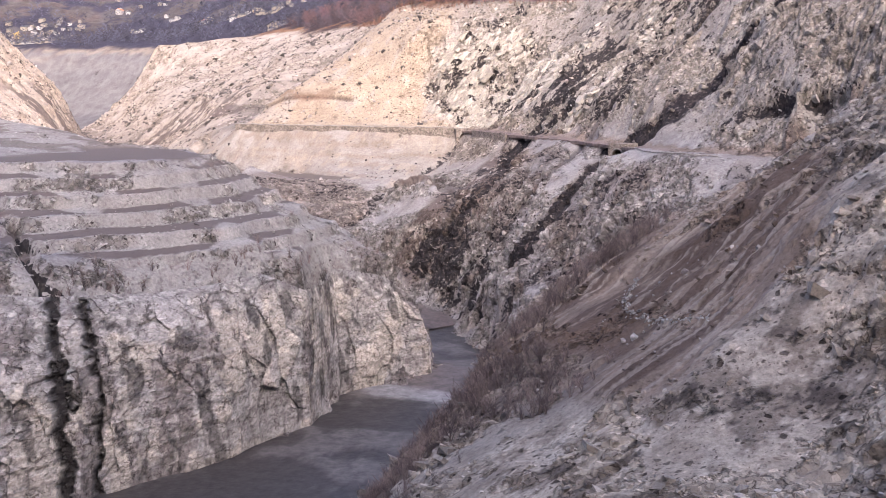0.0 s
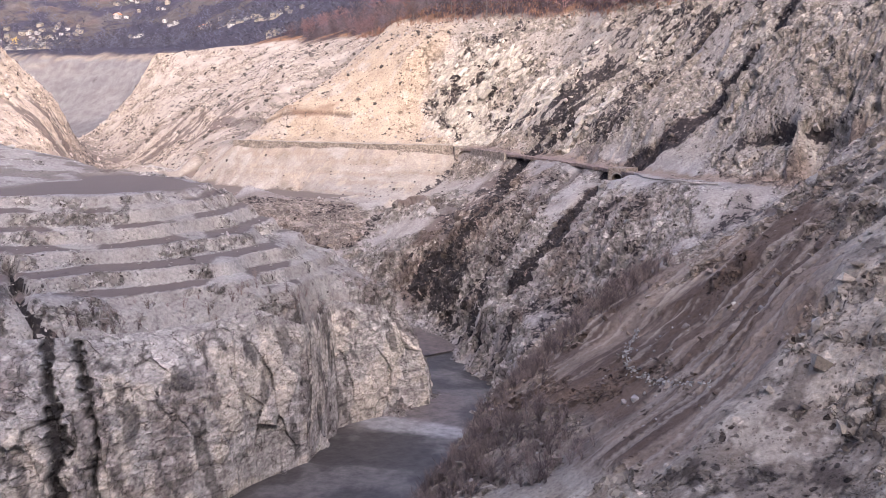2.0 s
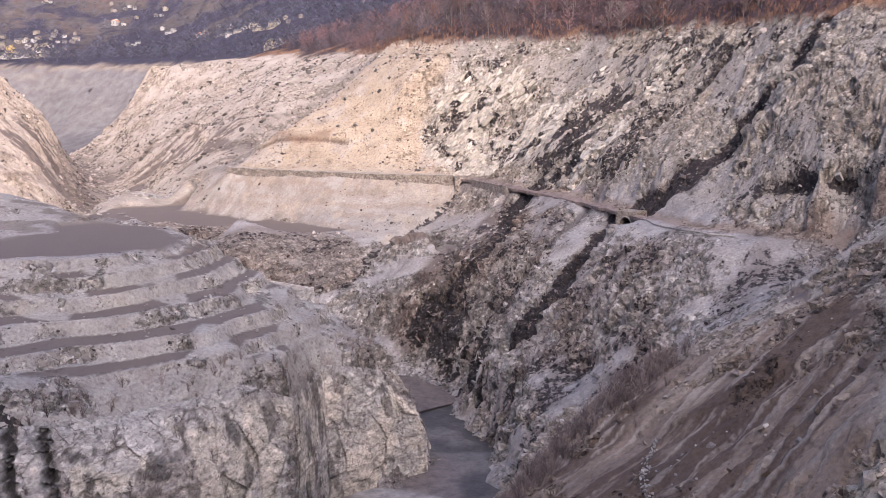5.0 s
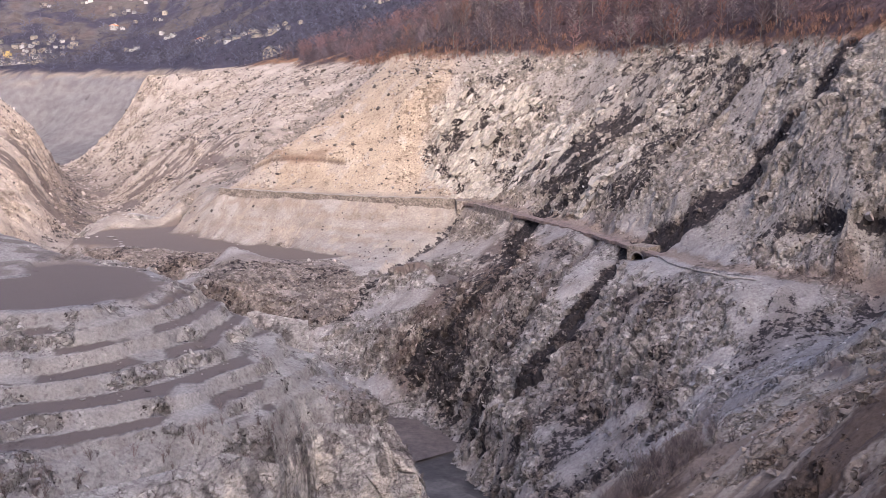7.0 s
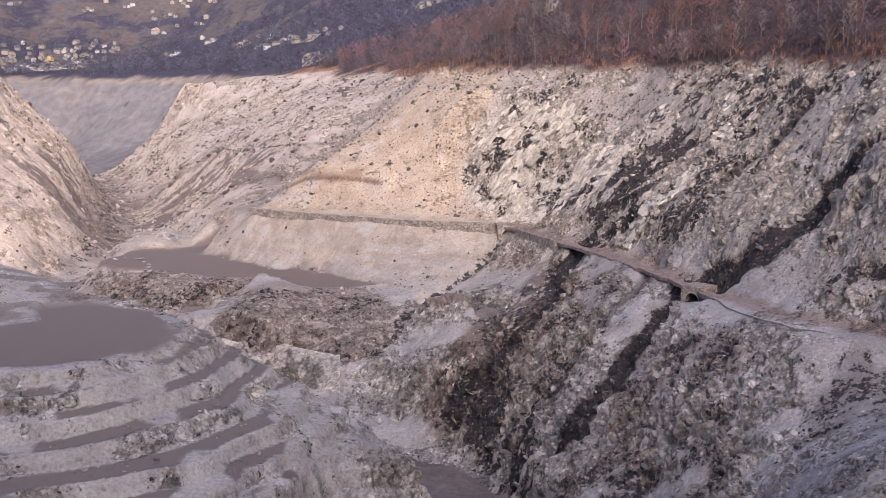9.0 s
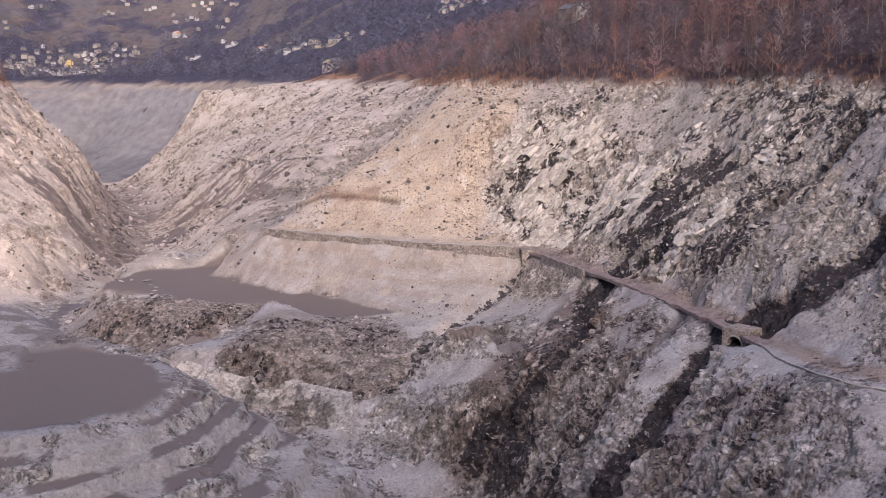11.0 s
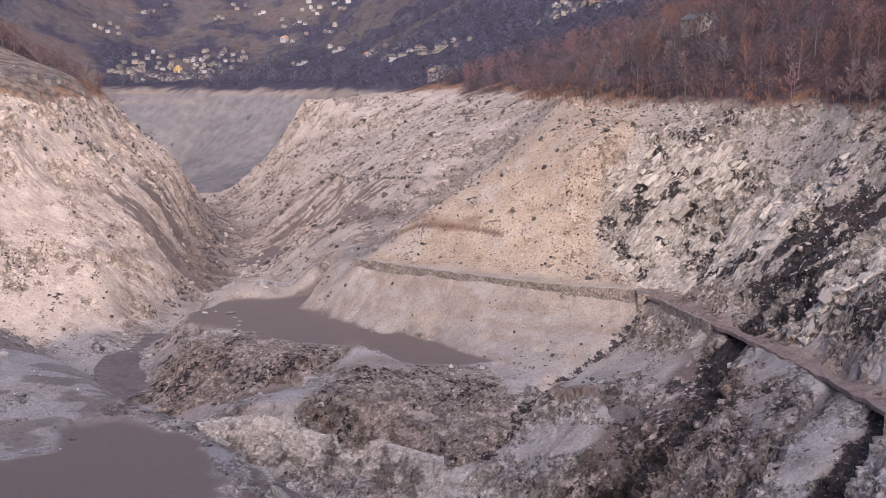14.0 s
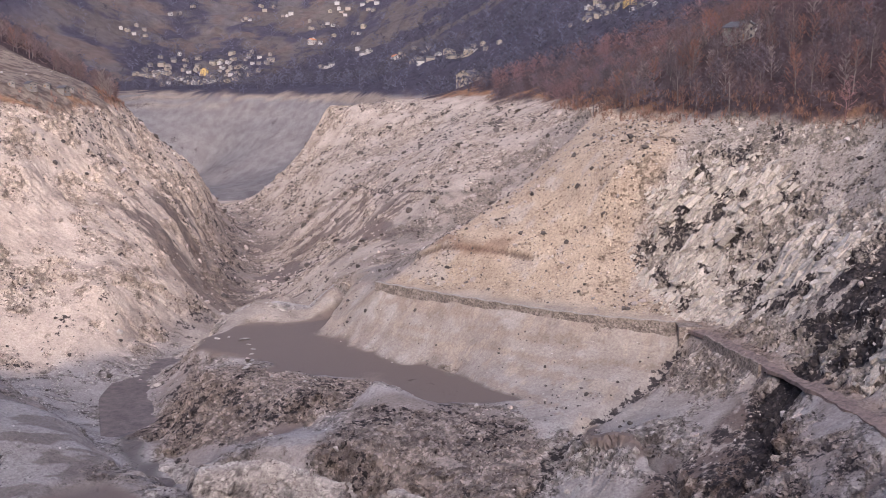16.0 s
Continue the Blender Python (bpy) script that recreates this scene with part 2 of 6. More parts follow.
def blocks(x, y, z, size, seed, step=1.4, tip=1.6):
    """Broken rock: each cell is a tilted block. Gives its height (about -1 to 1) and the depth of the joint beside it (0 to 1)."""
    px, py, pz = x / size, y / size, z / size
    ix, iy, iz = (np.floor(v).astype(np.int64) for v in (px, py, pz))
    f1, f2 = np.full(px.shape, 9.0), np.full(px.shape, 9.0)
    best = [np.zeros(px.shape, np.int64) for _ in range(3)]
    off3 = [np.zeros(px.shape) for _ in range(3)]
    for a in (-1, 0, 1):
        for b in (-1, 0, 1):
            for c in (-1, 0, 1):
                cell = (ix + a, iy + b, iz + c)
                r = rnd3(*cell, seed)
                way = (px - cell[0] - r[0], py - cell[1] - r[1], pz - cell[2] - r[2])
                d = way[0] ** 2 + way[1] ** 2 + way[2] ** 2
                near_ = d < f1
                f2 = np.where(near_, f1, np.minimum(f2, d))
                f1 = np.where(near_, d, f1)
                for k in range(3):
                    best[k] = np.where(near_, cell[k], best[k])
                    off3[k] = np.where(near_, way[k], off3[k])
    t = rnd3(*best, seed + 4)
    r = rnd3(*best, seed + 5)[0]
    tilt = (t[0] - 0.5) * off3[0] + (t[1] - 0.5) * off3[1] + (t[2] - 0.5) * off3[2]
    return (r - 0.5) * step + tilt * tip, np.clip(1 - (np.sqrt(f2) - np.sqrt(f1)) * 5, 0, 1)


def smooth(a, b, x):
    t = np.clip((np.asarray(x, float) - a) / (b - a), 0, 1)
    return t * t * (3 - 2 * t)


def near_line(x, y, pts):
    """The distance from each place to a line on the map."""
    best = np.full(np.shape(x), 1e9)
    for (ax, ay), (bx, by) in zip(pts[:-1], pts[1:]):
        dx, dy = bx - ax, by - ay
        t = np.clip(((x - ax) * dx + (y - ay) * dy) / (dx * dx + dy * dy), 0, 1)
        best = np.minimum(best, np.hypot(x - ax - t * dx, y - ay - t * dy))
    return best


def inside(x, y, pts):
    """1 within a closed outline on the map, 0 outside."""
    odd = np.zeros(np.shape(x), bool)
    for (ax, ay), (bx, by) in zip(pts, pts[1:] + pts[:1]):
        if ay != by:
            odd ^= ((ay > y) != (by > y)) & (x < (bx - ax) * (y - ay) / (by - ay) + ax)
    return odd


def field(x, y, pts, soft):
    """1 well inside an outline, 0 well outside, changing over soft metres."""
    d = near_line(x, y, pts + pts[:1])
    return smooth(-soft, soft, np.where(inside(x, y, pts), d, -d))


# ---- materials ----
def material(name, rough=0.9):
    mat = bpy.data.materials.new(name)
    mat.use_nodes = True
    nt = mat.node_tree
    bsdf = nt.nodes["Principled BSDF"]
    bsdf.inputs["Roughness"].default_value = rough
    bsdf.inputs["Specular IOR Level"].default_value = 0.3
    return mat, nt, bsdf


def node(nt, kind, **values):
    n = nt.nodes.new(kind)
    for key, v in values.items():
        n.inputs[key.replace("_", " ")].default_value = v
    return n


def ramp(nt, fac, *stops):
    r = nt.nodes.new("ShaderNodeValToRGB")
    while len(r.color_ramp.elements) < len(stops):
        r.color_ramp.elements.new(0.5)
    for e, (p, c) in zip(r.color_ramp.elements, stops):
        e.position, e.color = p, (*c, 1) if len(c) == 3 else c
    nt.links.new(fac, r.inputs[0])
    return r.outputs[0]


def grain(nt, size, detail=6.0, rough=0.6):
    """Noise in metres of the world."""
    geo = nt.nodes.new("ShaderNodeNewGeometry")
    n = nt.nodes.new("ShaderNodeTexNoise")
    n.inputs["Scale"].default_value, n.inputs["Detail"].default_value, n.inputs["Roughness"].default_value = 1.0 / size, detail, rough
    nt.links.new(geo.outputs["Position"], n.inputs["Vector"])
    return n.outputs["Fac"]


def times(nt, a, b, mode="MULTIPLY", fac=1.0):
    m = nt.nodes.new("ShaderNodeMix")
    m.data_type, m.blend_type = "RGBA", mode
    if hasattr(fac, "links"):
        nt.links.new(fac, m.inputs[0])
    else:
        m.inputs[0].default_value = fac
    for s, v in ((m.inputs[6], a), (m.inputs[7], b)):
        if hasattr(v, "links"):
            nt.links.new(v, s)
        else:
            s.default_value = (*v, 1)
    return m.outputs[2]


def relief(nt, bsdf, *layers):
    """Bumps laid over one another: (height socket, metres)."""
    last = None
    for h, d in layers:
        b = nt.nodes.new("ShaderNodeBump")
        b.inputs["Distance"].default_value = d
        b.inputs["Strength"].default_value = 1.0
        nt.links.new(h, b.inputs["Height"])
        if last:
            nt.links.new(last, b.inputs["Normal"])
        last = b.outputs["Normal"]
    nt.links.new(last, bsdf.inputs["Normal"])


def math_node(nt, op, a, b, c=None):
    n = nt.nodes.new("ShaderNodeMath")
    n.operation = op
    for i, v in enumerate((a, b) if c is None else (a, b, c)):
        if hasattr(v, "links"):
            nt.links.new(v, n.inputs[i])
        else:
            n.inputs[i].default_value = v
    return n.outputs[0]


def span(nt, v, a, b, lo, hi):
    """v from a..b mapped to lo..hi, held at the ends."""
    n = nt.nodes.new("ShaderNodeMapRange")
    nt.links.new(v, n.inputs[0])
    for i, w in enumerate((a, b, lo, hi)):
        n.inputs[i + 1].default_value = w
    return n.outputs[0]


def cells(nt, where, scale, feature="F1"):
    v = nt.nodes.new("ShaderNodeTexVoronoi")
    v.feature = feature
    v.inputs["Scale"].default_value = scale
    nt.links.new(where, v.inputs["Vector"])
    if feature != "F1":
        return v.outputs["Distance"]
    sep = nt.nodes.new("ShaderNodeSeparateColor")
    nt.links.new(v.outputs["Color"], sep.inputs[0])
    return v.outputs["Distance"], sep.outputs[0], sep.outputs[1]


def ground_material():
    """Silt, with stones strewn on it, and blocky rock where the ground is rough; both take their hue from the ground."""
    mat, nt, bsdf = material("ground")
    bsdf.inputs["Specular IOR Level"].default_value = 0.1
    col = nt.nodes.new("ShaderNodeAttribute")
    col.attribute_name = "tone"
    rough = nt.nodes.new("ShaderNodeAttribute")
    rough.attribute_name = "grit"
    grit_, wet_ = rough.outputs["Fac"], col.outputs["Alpha"]
    geo = nt.nodes.new("ShaderNodeNewGeometry")
    warp = node(nt, "ShaderNodeTexNoise", Scale=0.5, Detail=5.0)
    nt.links.new(geo.outputs["Position"], warp.inputs["Vector"])
    wild = nt.nodes.new("ShaderNodeVectorMath")
    wild.operation = "MULTIPLY_ADD"
    wild.inputs[1].default_value = (2.2, 2.2, 2.2)
    nt.links.new(warp.outputs["Color"], wild.inputs[0])
    nt.links.new(geo.outputs["Position"], wild.inputs[2])
    bent = wild.outputs[0]
    # where rock breaks through
    r = math_node(nt, "SUBTRACT", grain(nt, 5.0, 10, 0.7), span(nt, grit_, 0, 1, 0.66, 0.4))
    rock_ = span(nt, r, 0.0, 0.035, 0, 1)
    rim_ = math_node(nt, "MULTIPLY", span(nt, r, -0.035, -0.004, 0, 1), span(nt, r, 0.0, 0.012, 1, 0))
    _, a1, a2 = cells(nt, bent, 0.5)
    _, b1, b2 = cells(nt, bent, 1.5)
    gap_ = cells(nt, bent, 0.5, "DISTANCE_TO_EDGE")
    gap2 = cells(nt, bent, 1.5, "DISTANCE_TO_EDGE")
    part_ = span(nt, grain(nt, 2.2, 6, 0.65), 0.46, 0.56, 0.0, 0.2)
    gap_, gap2 = math_node(nt, "ADD", gap_, part_), math_node(nt, "ADD", gap2, part_)
    face = times(nt, ramp(nt, a1, (0, (0.72, 0.71, 0.7)), (1, (1.25, 1.25, 1.24))), ramp(nt, b1, (0, (0.7, 0.69, 0.68)), (0.8, (1.1, 1.1, 1.09)), (1, (1.4, 1.39, 1.37))))
    face = times(nt, face, ramp(nt, gap_, (0.0, (0.3, 0.27, 0.265)), (0.02, (0.6, 0.58, 0.57)), (0.045, (1, 1, 1))))
    face = times(nt, face, ramp(nt, gap2, (0.0, (0.5, 0.47, 0.46)), (0.04, (0.85, 0.84, 0.84)), (0.08, (1.04, 1.04, 1.04))))
    # silt with single stones and dark tufts
    dist, c1, c2 = cells(nt, bent, 0.75)
    dist2, d1, _ = cells(nt, bent, 1.9)
    spot = math_node(nt, "MULTIPLY", span(nt, math_node(nt, "MULTIPLY_ADD", c2, 0.2, dist), 0.3, 0.36, 1, 0), span(nt, c1, 0.56, 0.58, 0, 1))
    mote = math_node(nt, "MULTIPLY", span(nt, dist2, 0.24, 0.34, 1, 0), span(nt, d1, 0.6, 0.62, 0, 1))
    chip = math_node(nt, "MULTIPLY", span(nt, dist, 0.2, 0.28, 1, 0), span(nt, c1, 0.2, 0.18, 0, 1))
    strewn = span(nt, grit_, 0.02, 0.3, 0.12, 1.0)
    silt_ = ramp(nt, grain(nt, 0.7, 8, 0.72), (0.34, (0.6, 0.585, 0.575)), (0.5, (1, 1, 1)), (0.66, (1.36, 1.36, 1.34)))
    silt_ = times(nt, (1, 1, 1), silt_, "MIX", span(nt, grit_, 0.0, 0.3, 0.5, 1.0))
    silt_ = times(nt, silt_, (0.4, 0.37, 0.36), fac=math_node(nt, "MULTIPLY", mote, strewn))
    silt_ = times(nt, silt_, (0.22, 0.2, 0.195), fac=math_node(nt, "MULTIPLY", spot, strewn))
    silt_ = times(nt, silt_, (1.55, 1.54, 1.5), fac=math_node(nt, "MULTIPLY", chip, strewn))
    # dark rim round the rock patches: an edge shadow put into the colour
    silt_ = times(nt, silt_, (0.6, 0.57, 0.56), fac=math_node(nt, "MULTIPLY", rim_, span(nt, grit_, 0.05, 0.4, 0, 1)))
    c = times(nt, silt_, face, "MIX", rock_)
    broad = ramp(nt, grain(nt, 9.0, 6, 0.62), (0.32, (0.8, 0.78, 0.77)), (0.68, (1.16, 1.16, 1.15)))
    c = times(nt, c, broad)
    c = times(nt, (1, 1, 1), c, "MIX", span(nt, wet_, 0.3, 0.72, 1.0, 0.05))
    # black rock and crevice shade, both put into the base colour
    black_shade_attr = nt.nodes.new("ShaderNodeAttribute")
    black_shade_attr.attribute_name = "black_and_shade"
    edge = math_node(nt, "MULTIPLY_ADD", math_node(nt, "SUBTRACT", grain(nt, 2.0, 10, 0.74), 0.5), 2.5, black_shade_attr.outputs["Fac"])
    black_ = math_node(nt, "MULTIPLY", span(nt, edge, 0.5, 0.57, 0, 0.94), span(nt, black_shade_attr.outputs["Fac"], 0.02, 0.2, 0, 1))
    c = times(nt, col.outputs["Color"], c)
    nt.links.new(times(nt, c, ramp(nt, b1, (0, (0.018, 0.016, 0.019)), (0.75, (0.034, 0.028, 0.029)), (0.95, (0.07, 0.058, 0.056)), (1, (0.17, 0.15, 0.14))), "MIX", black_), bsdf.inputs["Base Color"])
    nt.links.new(span(nt, wet_, 0, 1, 0.95, 0.66), bsdf.inputs["Roughness"])
    h = math_node(nt, "MULTIPLY", rock_, math_node(nt, "MULTIPLY_ADD", a2, 0.7, math_node(nt, "MULTIPLY_ADD", b2, 0.35, 0.2)))
    h = math_node(nt, "MULTIPLY_ADD", spot, 0.25, h)
    fine = math_node(nt, "MULTIPLY", grain(nt, 1.6, 9, 0.72), span(nt, wet_, 0.2, 0.75, 1.0, 0.12))
    relief(nt, bsdf, (fine, 0.7), (h, 0.8))
    return mat


# ---- ground ----
def spread(*runs):
    """Grid lines: runs of (from, to, step), the step growing evenly to the next where two are given."""
    out = []
    for a, b, s0, s1 in runs:
        v = a
        while v < b - 1e-6:
            out.append(v)
            v += s0 + (s1 - s0) * (v - a) / (b - a)
    out.append(runs[-1][1])
    return np.array(out)


GX = spread((-1600, -700, 50, 12), (-700, -330, 8, 3), (-330, -125, 1.7, 0.8), (-125, -20, 0.67, 0.67), (-20, 64, 0.5, 0.5), (64, 105, 0.67, 0.67), (105, 190, 0.9, 3.0), (190, 1400, 6, 60))
GY = spread((-400, 60, 25, 8), (60, 95, 2, 0.6), (95, 205, 0.5, 0.5), (205, 480, 0.67, 0.67), (480, 620, 0.7, 1.1), (620, 900, 1.2, 2.6), (900, 1700, 4, 9), (1700, 2900, 12, 60))
X, Y = np.meshgrid(GX, GY)
Z0 = stretch(X, Y).reshape(X.shape)

# level mud: the pool on the terrace, the bench, the river
POOL = [(-63, 282), (-62, 267), (-70, 254), (-88, 247), (-112, 250), (-106, 272), (-96, 288), (-102, 304), (-94, 311), (-82, 302), (-70, 292)]
BENCH = [(-152, 472), (-153, 488), (-150, 503), (-138, 511), (-124, 518), (-116, 540), (-111, 536), (-114, 512), (-116, 500), (-100, 484), (-81, 471), (-66, 463), (-54, 452), (-44, 442), (-38, 432), (-50, 429), (-62, 428), (-76, 436), (-84, 448), (-100, 452), (-116, 443), (-118, 462), (-134, 468)]
CHANNEL = [(-114, 389), (-104, 404), (-94, 413), (-84, 440), (-81, 446), (-88, 440), (-98, 418), (-109, 406)]
wob = fbm(X, Y, 0 * X, 14, 4, 11)
wx, wy = X + 3.0 * wob, Y + 3.0 * fbm(X, Y, 0 * X, 12, 4, 15)
in_pool = field(wx, wy, POOL, 3.0)
in_bench = field(wx, wy, BENCH, 3.0)
in_chan = field(wx, wy, CHANNEL, 1.5)
Z = Z0 + in_pool * (62.5 - Z0) + in_bench * (43.1 - Z0) * 0.9

# gullies: (line on the map, half width, depth)
GULLY_A = [(114, 333), (97, 329), (86, 331), (71, 328), (60, 333), (52, 342), (45, 332), (36, 322), (25, 312), (14, 311)]
GULLY_B = [(62, 427), (48, 419), (38, 414), (30, 406), (24, 395), (19, 376), (10, 369), (3, 366), (-8, 361)]
GULLY_C = [(4, 448), (-3, 436), (-12, 428), (-20, 416), (-28, 400), (-33, 388)]
CLEFT_A = [(-98, 232), (-84, 216), (-78, 207), (-74, 198), (-68, 188), (-64, 180)]
CLEFT_B = [(-78, 208), (-71, 206), (-67, 199), (-62, 190)]
GULLY_D = [(90, 372), (76, 374), (62, 372), (50, 368), (40, 352), (30, 345), (20, 335)]
GULLY_E = [(0, 402), (4, 386), (2, 372), (4, 352)]
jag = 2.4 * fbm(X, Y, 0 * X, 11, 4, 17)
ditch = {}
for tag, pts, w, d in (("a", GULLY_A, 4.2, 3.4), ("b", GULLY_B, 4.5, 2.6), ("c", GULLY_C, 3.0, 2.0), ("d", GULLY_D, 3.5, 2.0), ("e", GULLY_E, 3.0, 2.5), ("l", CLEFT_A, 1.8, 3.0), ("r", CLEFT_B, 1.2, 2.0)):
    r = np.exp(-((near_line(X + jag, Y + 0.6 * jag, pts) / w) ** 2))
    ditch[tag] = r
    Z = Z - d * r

# steps of the old fields on the terrace
STEPS = [(-150, 235), (-100, 203), (-60, 224), (-32, 247), (-26, 270), (-24, 300), (-44, 312), (-62, 300), (-60, 268), (-72, 250), (-120, 243)]
in_steps = field(X, Y, STEPS, 5.0) * (1 - in_pool)
rise = 3.7
q = (Z + 0.7 * fbm(X, Y, 0 * X, 25, 3, 21)) / rise
fr = q - np.floor(q)
tread = np.floor(q) + smooth(0.74, 1.0, fr) + 0.08 * fr
Z = Z + in_steps * 0.85 * (tread * rise - q * rise + 0.3) * 0.7

gy_, gx_ = np.gradient(Z, GY, GX)
slope = np.hypot(gx_, gy_)
NZ = 1 / np.sqrt(1 + slope ** 2)
NX, NY = -gx_ * NZ, -gy_ * NZ
wet0 = np.maximum(in_pool, in_bench)
river_d = near_line(X, Y, [(-150, 60), (-95, 130), (-55, 182), (-28, 205), (-14, 226), (-10, 248), (3, 272), (8, 296), (4, 328), (-12, 346), (-42, 356), (-80, 370), (-115, 392), (-142, 424), (-166, 470)])

# rills down the fall line: noise drawn out along the slope
g0y, g0x = np.gradient(Z0, GY, GX)
g0 = np.hypot(g0x, g0y) + 1e-6


def rills(size, long, octaves, seed):
    total, out = 0, 0
    for k in range(4):
        th = k * math.pi / 4
        cx, sy = math.cos(th), math.sin(th)
        wk = np.abs((-g0y * cx + g0x * sy) / g0) ** 8 + 1e-6
        out = out + wk * fbm((X * cx + Y * sy + 1.5 * wob) / size, Z / long + 0.4 * wob, 0 * X + 7 * k, 1.0, octaves, seed + 20 * k)
        total = total + wk
    return out / total


rill = rills(11, 40, 4, 501)
rill2 = rills(4.0, 22, 4, 541)
near = (np.abs(X + 70) < 280) & (Y > 60) & (Y < 900)
rock = smooth(0.45, 1.1, slope) * near
OUTCROP = [(4, 466), (-7, 486), (2, 494), (14, 502), (40, 486), (58, 440), (52, 425), (34, 441), (18, 455)]
BANDS = [(30, 404), (50, 420), (75, 425), (95, 420), (88, 395), (60, 385), (40, 390)]
SPUR_ROCK = [(60, 345), (84, 352), (112, 350), (122, 300), (108, 268), (86, 284), (92, 310)]
SILT = [(-132, 545), (-100, 503), (-66, 487), (4, 458), (-4, 430), (-18, 414), (-40, 428), (-60, 462), (-118, 502)]
silt = field(wx, wy, SILT, 4)
outcrop = np.maximum(np.maximum(field(wx, wy, OUTCROP, 6), field(wx, wy, BANDS, 6)), 0.3 * field(wx, wy, SPUR_ROCK, 8))
BLACK = [(76, 424), (56, 430), (44, 430), (32, 420), (34, 406), (43, 393), (58, 402), (76, 412)]
pale_rock = np.maximum(field(wx, wy, OUTCROP, 9), 0.4 * field(wx, wy, BANDS, 7)) * (1 - 0.97 * smooth(0.05, 0.3, field(wx, wy, BLACK, 7))) * (1 - smooth(0.2, 0.5, np.maximum(ditch["a"], ditch["b"])))
road_gap = smooth(3.5, 6.5, near_line(X, Y, ROAD))
pale_rock = road_gap * smooth(0.3, 0.65, pale_rock + 0.55 * fbm(X, Y, Z, 15, 3, 137)) * smooth(0.02, 0.2, pale_rock)
FAN = [(-100, 500), (-66, 486), (-14, 462), (4, 462), (-4, 490), (10, 515), (-20, 565), (-50, 535), (-75, 515)]
fan = field(wx, wy, FAN, 6)
rock = np.clip(rock * (1 - 0.85 * fan) * (1 - 0.92 * silt) * (1 - in_steps) + outcrop * 0.9 + 0.7 * (ditch["a"] + ditch["b"]), 0, 1.2) * (1 - wet0)
CLIFF_TOP = [(-150, 170, 55), (-110, 188, 48), (-78, 203, 42), (-60, 220, 39.5), (-50, 228, 39.5), (-40, 236, 41), (-31, 243, 39), (-27, 264, 37), (-16, 273, 34), (-8, 278, 27.5), (-10, 292, 31)]
CLIFF_TOE = [(-140, 141, 3), (-100, 167, 3), (-74, 181, 3), (-57, 198, 3), (-45, 209, 3), (-37, 223, 3), (-29.5, 231, 3), (-25, 255, 5), (-15, 263, 5), (-3, 273, 5), (-3, 294, 5)]
under_cliff = smooth(7, 3, near_line(X, Y, [((a[0] + b[0]) / 2, (a[1] + b[1]) / 2) for a, b in zip(CLIFF_TOP, CLIFF_TOE)]))
rock *= 1 - 0.9 * under_cliff
LEFT_BANK = [(-330, 480), (-255, 440), (-205, 465), (-185, 500), (-188, 550), (-215, 660), (-260, 790), (-330, 800), (-300, 700), (-262, 600)]
rock *= 1 - 0.25 * field(X, Y, LEFT_BANK, 8)
rim_rock = smooth(9, 2, near_line(X, Y, [(-110, 188), (-78, 203), (-60, 220), (-50, 228), (-40, 236), (-31, 243), (-27, 264), (-16, 273), (-8, 280)]) + 2 * wob)
# where the ground is rocky: crisp patches between smooth silt
NEAR_BROWN = [(72, 192), (52, 187), (39, 188), (26, 190), (10, 182), (3, 163), (-3, 146), (3, 139), (12, 129), (19, 128), (22, 115), (26, 117), (31, 121), (36, 123), (41, 126), (45, 131), (50, 142), (58, 170)]
LIP_ROCK = [(4, 156), (13, 149), (20, 140), (19.5, 128), (16, 126), (8, 130), (1, 132), (-5, 142)]
NEAR_LEDGE = [(27, 122), (33, 119), (42, 114), (48, 108), (46, 100), (31, 103), (24, 106), (10, 102), (6, 112), (18, 116)]
SPUR_TOP = [(56, 180), (66, 192), (82, 198), (100, 190), (80, 140), (58, 128), (48, 132), (50, 142), (55, 165)]
KNOLL = [(-150, 426), (-150, 464), (-132, 462), (-108, 444), (-84, 452), (-74, 438), (-84, 421), (-100, 414), (-110, 404), (-124, 408)]
BROWN_FACE = [(-82, 420), (-70, 424), (-48, 429), (-30, 416), (-26, 400), (-30, 386), (-54, 380), (-73, 386), (-84, 396)]
upper = smooth(64, 69, Z) * near * smooth(-30, 0, X) * smooth(240, 260, Y) * smooth(640, 600, Y)
brown = field(wx, wy, NEAR_BROWN, 2.5)
lip_rock = field(wx, wy, LIP_ROCK, 2)
near_ledge = field(wx, wy, NEAR_LEDGE, 3)
spur_top = field(wx, wy, SPUR_TOP, 4)
knoll = field(wx, wy, KNOLL, 3)
brown_face = field(wx, wy, BROWN_FACE, 3)
left_bank = field(wx, wy, LEFT_BANK, 6)
near_slope = smooth(-20, 0, X) * smooth(215, 195, Y)
down = 0.87 * X + 0.49 * Y
cross = -0.49 * X + 0.87 * Y
streak = fbm(down / 9, cross, 0 * X, 3.0, 4, 111)
thin = fbm(down / 14, cross, 0 * X, 1.1, 4, 113)
riser = in_steps * smooth(0.6, 0.8, fr)
gorge_side = smooth(0.5, 0.9, slope) * smooth(240, 262, Y) * (X > -20) * smooth(64, 58, Z)
lean_to = -0.12 + 0.16 * upper + 0.35 * gorge_side + 0.12 * left_bank - 0.7 * fan - 0.9 * silt * (1 - brown_face) - 0.3 * in_steps + 0.15 * riser - 0.3 * brown * (1 - lip_rock) + 0.5 * lip_rock + 0.22 * near_ledge + 0.35 * spur_top + 0.9 * knoll + 0.4 * brown_face + 0.9 * outcrop
